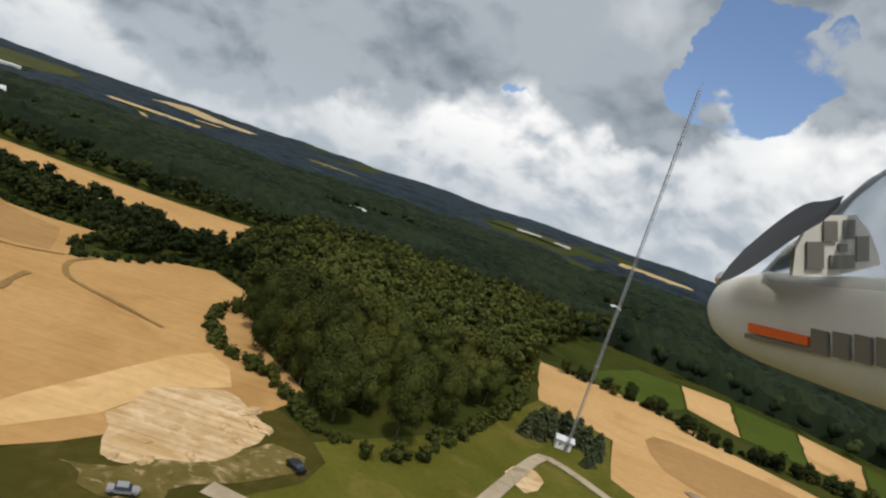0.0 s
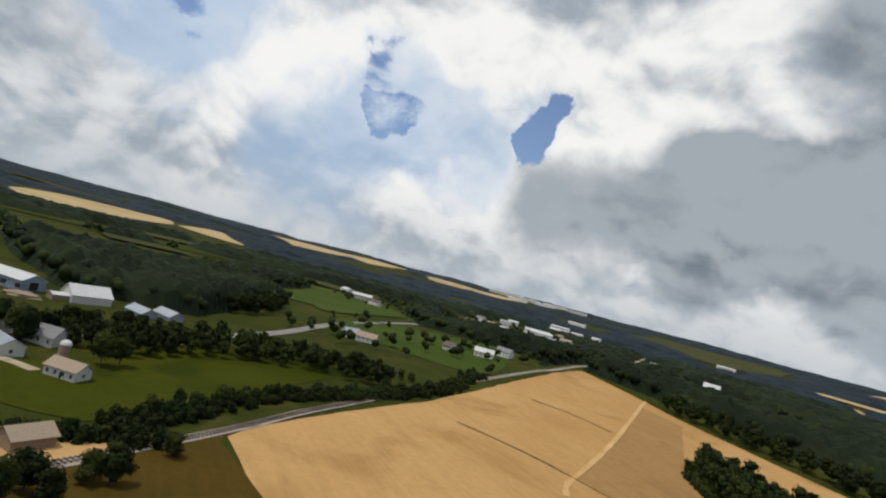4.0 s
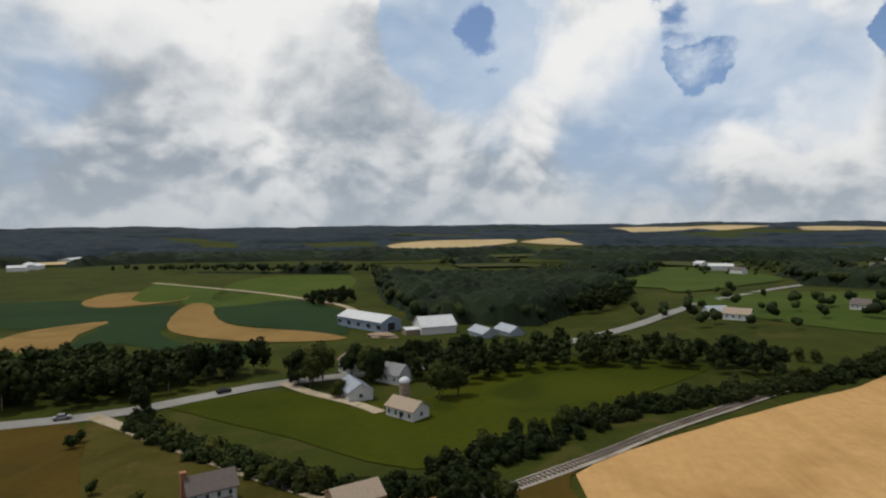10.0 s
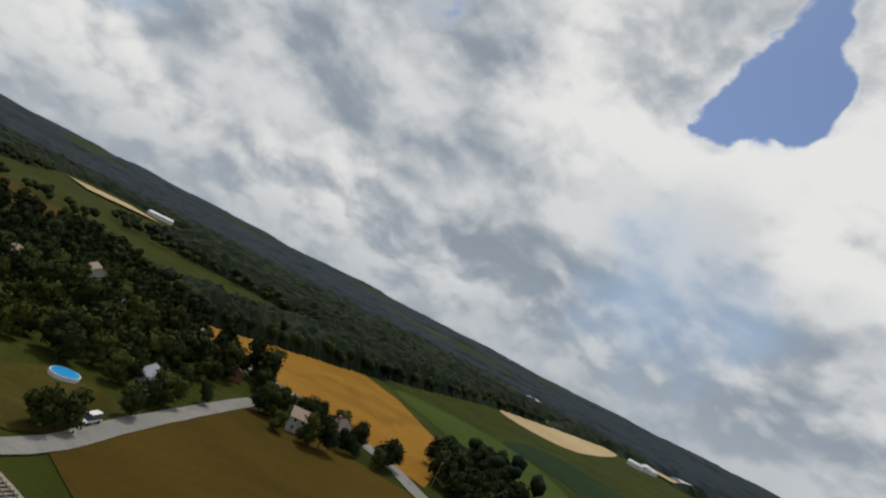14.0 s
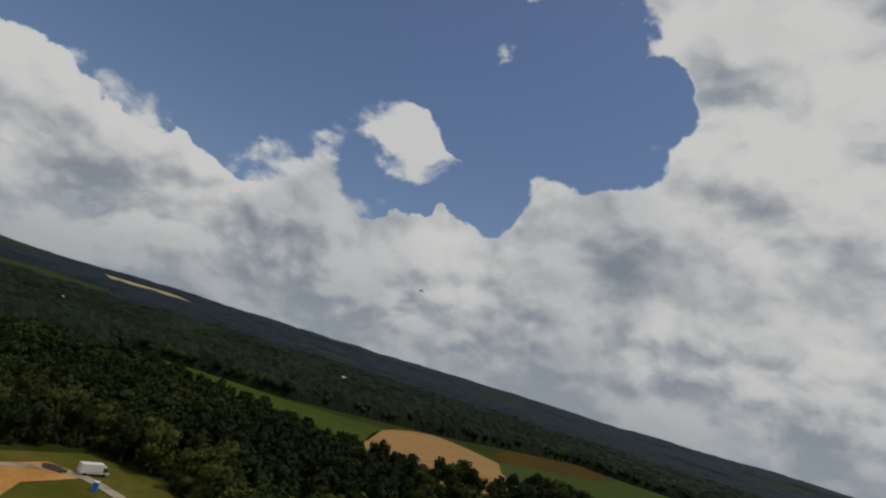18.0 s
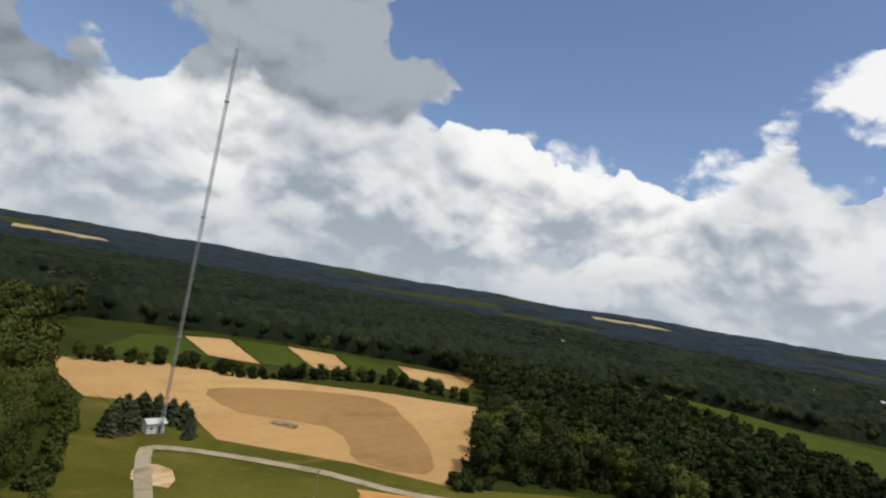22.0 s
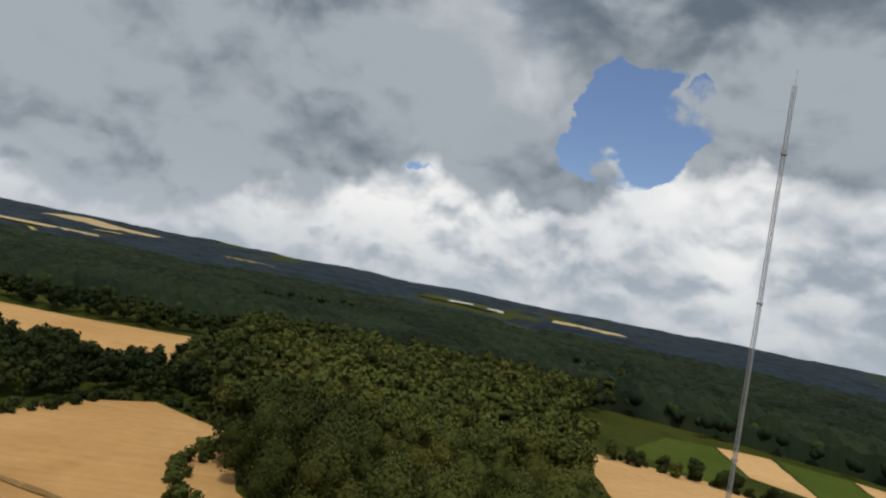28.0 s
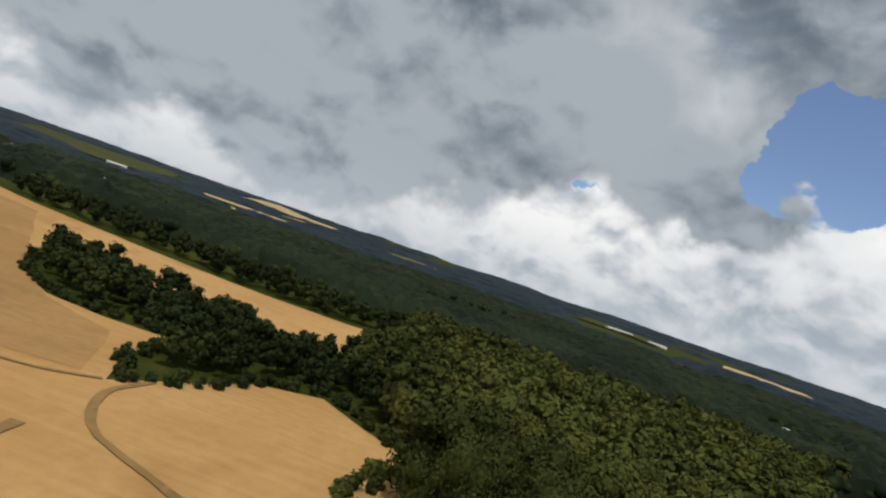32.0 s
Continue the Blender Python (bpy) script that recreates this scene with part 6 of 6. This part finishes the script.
def car(x, y, turn, paint, label, kind="car"):
    long, high = {"car": (4.5, 1.45), "pickup": (5.5, 1.8), "van": (5.4, 2.1), "truck": (7.5, 2.9)}[kind]
    root = tagged(new(kind), label, kind)
    root.matrix_world = pose(x, y, ground_z(x, y) + 0.34, 0, 0, turn)
    hw, hl = 0.92, long / 2
    bm = bmesh.new()
    box(bm, -hl, hl, -hw, hw, 0.35, 0.95)
    bmesh.ops.bevel(bm, geom=bm.edges[:], offset=0.14, segments=2, affect="EDGES")
    body = part("body", bm, paint, root)
    bm = bmesh.new()
    a, b = {"car": (-1.3, 1.2), "pickup": (-0.3, 1.6), "van": (-2.5, 1.9), "truck": (2.0, 3.4)}[kind]
    top = [(a + 0.35, -hw + 0.18), (b - 0.6, -hw + 0.18), (b - 0.6, hw - 0.18), (a + 0.35, hw - 0.18)]
    low = [(a, -hw + 0.06), (b, -hw + 0.06), (b, hw - 0.06), (a, hw - 0.06)]
    v = [bm.verts.new((*p, 0.93)) for p in low] + [bm.verts.new((*p, min(high, 2.1))) for p in top]
    for f in ((0, 3, 2, 1), (4, 5, 6, 7), (0, 1, 5, 4), (1, 2, 6, 5), (2, 3, 7, 6), (3, 0, 4, 7)):
        bm.faces.new([v[i] for i in f])
    part("cabin", bm, M["glass"], root)
    bm = bmesh.new()
    box(bm, a + 0.3, b - 0.55, -hw + 0.15, hw - 0.15, min(high, 2.1), min(high, 2.1) + 0.06)
    part("roof", bm, paint, body)
    if kind == "truck":
        bm = bmesh.new()
        box(bm, -hl, 1.8, -1.1, 1.1, 0.8, high)
        part("cargo_box", bm, paint, root)
    for sx in (-hl * 0.62, hl * 0.62):
        for sy in (-hw, hw):
            bm = bmesh.new()
            bmesh.ops.create_cone(bm, cap_ends=True, segments=14, radius1=0.34, radius2=0.34, depth=0.22, matrix=Matrix.Translation((sx, sy, 0.34)) @ Matrix.Rotation(radians(90), 4, "X"))
            part("wheel", bm, M["tyre"], root)
    return root


car(-161, -4.5, 62, M["black"], "black pickup with a pale bed parked on the driveway", "pickup")
car(-80.6, -99.2, 60, M["white"], "white van parked beside the house", "van")
car(116, 47.5, -50, M["white"], "white truck parked on the gravel drive", "truck")
car(-31.7, 77.6, 20, M["steel"], "grey car parked on the bare ground", "car")
car(-10.4, 99.3, -40, M["black"], "dark car parked at the edge of the wood", "car")
for x, y, turn, m, c in ((-183.1, -111.6, 122, "steel", "silver"), (-188.9, -96.4, 122, "white", "white"), (-196.1, -79.3, 122, "steel", "silver"), (-224.4, -47.7, 137, "black", "dark")):
    car(x, y, turn, M[m], c + " car driving along the country road")
for i in range(9):
    car(31 + (i % 3) * 4.5, -178 - (i // 3) * 6, (i * 47) % 180, M[("white", "steel", "black")[i % 3]], ("white", "grey", "black")[i % 3] + " car parked in the cluttered yard")
for i in range(4):
    car(45 + 5 * i, -148 - 6 * (i % 2), 40 + 20 * i, M[("white", "steel")[i % 2]], ("white", "grey")[i % 2] + " car parked in the gravel yard")


# piles of earth, logs and straw
def heap(name, x, y, w, d, h, mat, label, category="heap", seed=1):
    bm = bmesh.new()
    bmesh.ops.create_icosphere(bm, subdivisions=3, radius=1.0)
    for v in bm.verts:
        n = noise.noise(v.co * 2.1 + Vector((seed * 3.1, 0, 0))) + 0.5 * noise.noise(v.co * 5.0)
        v.co *= 1 + 0.35 * n
        v.co = Vector((v.co.x * w / 2, v.co.y * d / 2, max(v.co.z, -0.2) * h))
    me = bpy.data.meshes.new(name)
    bm.to_mesh(me)
    bm.free()
    me.materials.append(mat)
    ob = new(name, me)
    ob.matrix_world = pose(x, y, ground_z(x, y) + 0.15, 0, 0, seed * 40)
    return tagged(ob, label, category)


for i, (x, y, w, d, h, m) in enumerate(((76, 85.8, 6, 3, 1.3, "tie"), (112.9, 55.8, 7, 3, 1.2, "tie"), (88.9, 69.5, 3, 1.5, 0.6, "tie"), (96.2, 64.1, 2.4, 1.4, 0.6, "tie"), (83.4, 62.2, 3, 1.2, 0.6, "soil"), (69.6, 93.3, 5, 2, 0.8, "soil"))):
    heap("earth_mound", x, y, w, d, h, M[m], "rough heap of earth and brush beside the clay", seed=i + 1)
heap("straw_stack", 92.6, 147, 9, 2.6, 1.5, M["timber"], "stack of straw and timber in the stubble", "stack", 3)
for i, (x, y, w, d, h) in enumerate(((-33, 87.4, 4, 2, 0.6), (-27.9, 92.9, 4, 1.6, 0.7), (-20.9, 110.5, 6, 3.4, 1.2), (-36, 93.2, 3, 2, 0.5), (-24.8, 116.2, 6, 3, 1.1), (-38, 86.2, 3, 2, 0.5), (-22.9, 103.1, 4, 2, 0.7), (-29.9, 98.9, 3, 1.4, 0.5), (-33.9, 100.6, 2.4, 1.6, 0.5), (-26.9, 106.7, 3.4, 2, 0.7))):
    heap("earth_mound", x, y, w, d, h, M["rubble"], "pale heap of stones and broken concrete", seed=i + 2)
heap("lumber_pile", -323, -18, 16, 6, 2.0, M["timber"], "pile of reddish timber beside the barn", "pile", 2)


# railway: rails and sleepers
def railway():
    line = curve_through(RAIL[2:10], 4.0)
    for side in (-0.72, 0.72):
        v, f = [], []
        for i, (x, y) in enumerate(line):
            a, b = line[max(i - 1, 0)], line[min(i + 1, len(line) - 1)]
            d = Vector((b[0] - a[0], b[1] - a[1])).normalized()
            z = ground_z(x, y) + 0.66
            for o, dz in ((side - 0.05, 0), (side - 0.05, 0.16), (side + 0.05, 0.16), (side + 0.05, 0)):
                v.append((x - d.y * o, y + d.x * o, z + dz))
            if i:
                k = 4 * i
                f += [(k - 4 + j, k - 4 + (j + 1) % 4, k + (j + 1) % 4, k + j) for j in range(4)]
        tagged(link_mesh("rail", v, f, M["rail"]), "long rusty steel rail on timber sleepers", "rail", "rails of the line", "structure")
    me = bpy.data.meshes.new("sleeper")
    bm = bmesh.new()
    box(bm, -1.3, 1.3, -0.12, 0.12, 0, 0.16)
    bm.to_mesh(me)
    bm.free()
    me.materials.append(M["tie"])
    track = tagged(new("sleepers"), "dark timber sleepers of the railway", "sleepers", kind="structure")
    gone, last = 0.0, line[0]
    for x, y in curve_through([(-250, 138), (-205, 84), (-169, 46), (-120, -12), (-72.8, -66), (-32.7, -112.7), (-12.1, -137.6)], 1.15):
        d = math.atan2(y - last[1], x - last[0])
        last = (x, y)
        s = new("sleeper", me)
        s.parent = track
        s.matrix_basis = pose(x, y, ground_z(x, y) + 0.5, 0, 0, math.degrees(d) + 90)


railway()

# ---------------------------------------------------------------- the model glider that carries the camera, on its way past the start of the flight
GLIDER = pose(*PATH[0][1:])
M["foam"] = plain("white_foam", (0.62, 0.60, 0.54), 0.55, vary=0.08, scale=18)
M["prop"] = plain("black_nylon", (0.012, 0.012, 0.013), 0.6, vary=0.05, scale=30)
M["orange"] = plain("orange_decal", (0.75, 0.13, 0.02), 0.5, vary=0.03, scale=20)
M["decal"] = plain("grey_decal", (0.16, 0.15, 0.13), 0.5, vary=0.03, scale=20)
M["silver"] = plain("bare_metal", (0.55, 0.54, 0.52), 0.3, 0.9, vary=0.05, scale=40)


def clear_plastic():
    m, k, b = shader("clear_canopy", 0.08)
    b.inputs["Base Color"].default_value = (0.62, 0.65, 0.68, 1)
    b.inputs["Transmission Weight"].default_value = 0.92
    b.inputs["IOR"].default_value = 1.12
    return m


def loft(rows, sides=28, a0=0.0, a1=TAU):
    """A skin through ellipses (x, y, z, half width, half height), seen along the flight line."""
    bm = bmesh.new()
    rings = []
    for x, y, z, w, h in rows:
        rings.append([bm.verts.new((x + w * math.cos(a0 + (a1 - a0) * s / sides), y + h * math.sin(a0 + (a1 - a0) * s / sides), z)) for s in range(sides + 1)])
    for p, q in zip(rings, rings[1:]):
        for s in range(sides):
            bm.faces.new((p[s], p[s + 1], q[s + 1], q[s]))
    return bm


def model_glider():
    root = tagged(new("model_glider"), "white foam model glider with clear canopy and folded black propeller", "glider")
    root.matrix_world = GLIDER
    k = 0.62 / 1030

    def at(px, py, depth):
        return Vector(((px - 784) / 1030 * depth, -(py - 441) / 1030 * depth, -depth))

    hull = [(0.302, -0.064, -d, w, h) for d, w, h in ((0.646, 0.003, 0.004), (0.642, 0.010, 0.013), (0.634, 0.017, 0.021), (0.615, 0.025, 0.031), (0.585, 0.031, 0.038), (0.54, 0.0345, 0.042), (0.48, 0.035, 0.043),
                                                     (0.40, 0.035, 0.044), (0.31, 0.035, 0.045), (0.22, 0.035, 0.046))]
    ob = part("fuselage", loft(hull), M["foam"], root)
    for p in ob.data.polygons:
        p.use_smooth = True
    hood = [(0.308, -0.033, -d, 0.025 * min(1.0, (0.585 - d) * 14), h) for d, h in ((0.575, 0.006), (0.55, 0.018), (0.51, 0.038), (0.47, 0.058), (0.42, 0.084), (0.36, 0.102), (0.27, 0.112), (0.22, 0.113))]
    ob = part("canopy", loft(hood, 20, 0.0, math.pi), clear_plastic(), root, "clear plastic canopy")
    for p in ob.data.polygons:
        p.use_smooth = True
    # instrument board behind the canopy
    d = 0.42
    bm = bmesh.new()
    edge = [(1396, 488), (1402, 440), (1424, 400), (1450, 382), (1512, 382), (1545, 410), (1568, 452), (1572, 470), (1470, 488)]
    v = [bm.verts.new(at(x, y, d)) for x, y in edge]
    bm.faces.new(v)
    r = bmesh.ops.extrude_face_region(bm, geom=bm.faces[:])
    bmesh.ops.translate(bm, verts=[q for q in r["geom"] if isinstance(q, bmesh.types.BMVert)], vec=(0, 0, -0.004))
    board = part("instrument_board", bm, M["foam"], root, "white instrument board")
    for x0, x1, y0, y1 in ((1422, 1452, 428, 476), (1452, 1476, 392, 428), (1488, 1512, 390, 424), (1517, 1546, 420, 464), (1463, 1514, 452, 476), (1478, 1496, 432, 446)):
        a, b = at(x0, y1, d - 0.002), at(x1, y0, d - 0.002)
        bm = bmesh.new()
        box(bm, a.x, b.x, a.y, b.y, a.z - 0.0015, a.z)
        part("dial", bm, M["decal"], board)
    # folded blades, spinner
    for name, a, b, w in (("propeller_blade", at(1288, 470, 0.56), at(1468, 370, 0.34), 0.027),):
        bm = bmesh.new()
        side = (b - a).cross(Vector((0, 0, 1))).normalized()
        n = 9
        rings = []
        for i in range(n + 1):
            t = i / n
            c = a.lerp(b, t) + side * 0.006 * math.sin(math.pi * t)
            h = w * (0.72 + 0.5 * math.sin(math.pi * min(1, t * 1.2)) - 0.35 * t ** 3)
            rings.append([bm.verts.new(c + side * h * sx + Vector((0, 0, dz))) for sx, dz in ((-1, 0), (0, 0.004), (1, 0), (0, -0.003))])
        for p, q in zip(rings, rings[1:]):
            for s in range(4):
                bm.faces.new((p[s], p[(s + 1) % 4], q[(s + 1) % 4], q[s]))
        bm.faces.new(rings[0][::-1])
        bm.faces.new(rings[-1])
        part(name, bm, M["prop"], root, "folded black propeller blade")
    bm = bmesh.new()
    bmesh.ops.create_uvsphere(bm, u_segments=14, v_segments=8, radius=0.009, matrix=Matrix.Translation(at(1276, 494, 0.65)))
    part("spinner", bm, M["silver"], root, "bare metal spinner")
    # decals on the near side
    def decal(name, x0, x1, y0, y1, mat):
        bm = bmesh.new()
        corners = []
        for x, y in ((x0, y0), (x0, y1), (x1, y1), (x1, y0)):
            depth = 0.2645 * 1030 / (x - 784)
            corners.append(at(x, y + (x - x0) * 0.235, depth))
        f = bm.faces.new([bm.verts.new(p) for p in corners])
        r = bmesh.ops.extrude_face_region(bm, geom=[f])
        bmesh.ops.translate(bm, verts=[q for q in r["geom"] if isinstance(q, bmesh.types.BMVert)], vec=(0.002, 0, 0))
        part(name, bm, mat, root)

    decal("stripe", 1318, 1422, 570, 586, M["orange"])
    decal("stripe", 1312, 1428, 588, 596, M["decal"])
    for i in range(4):
        decal("letter_bar", 1428 + 38 * i, 1456 + 38 * i, 580 + 5 * i, 622 + 8 * i, M["decal"])


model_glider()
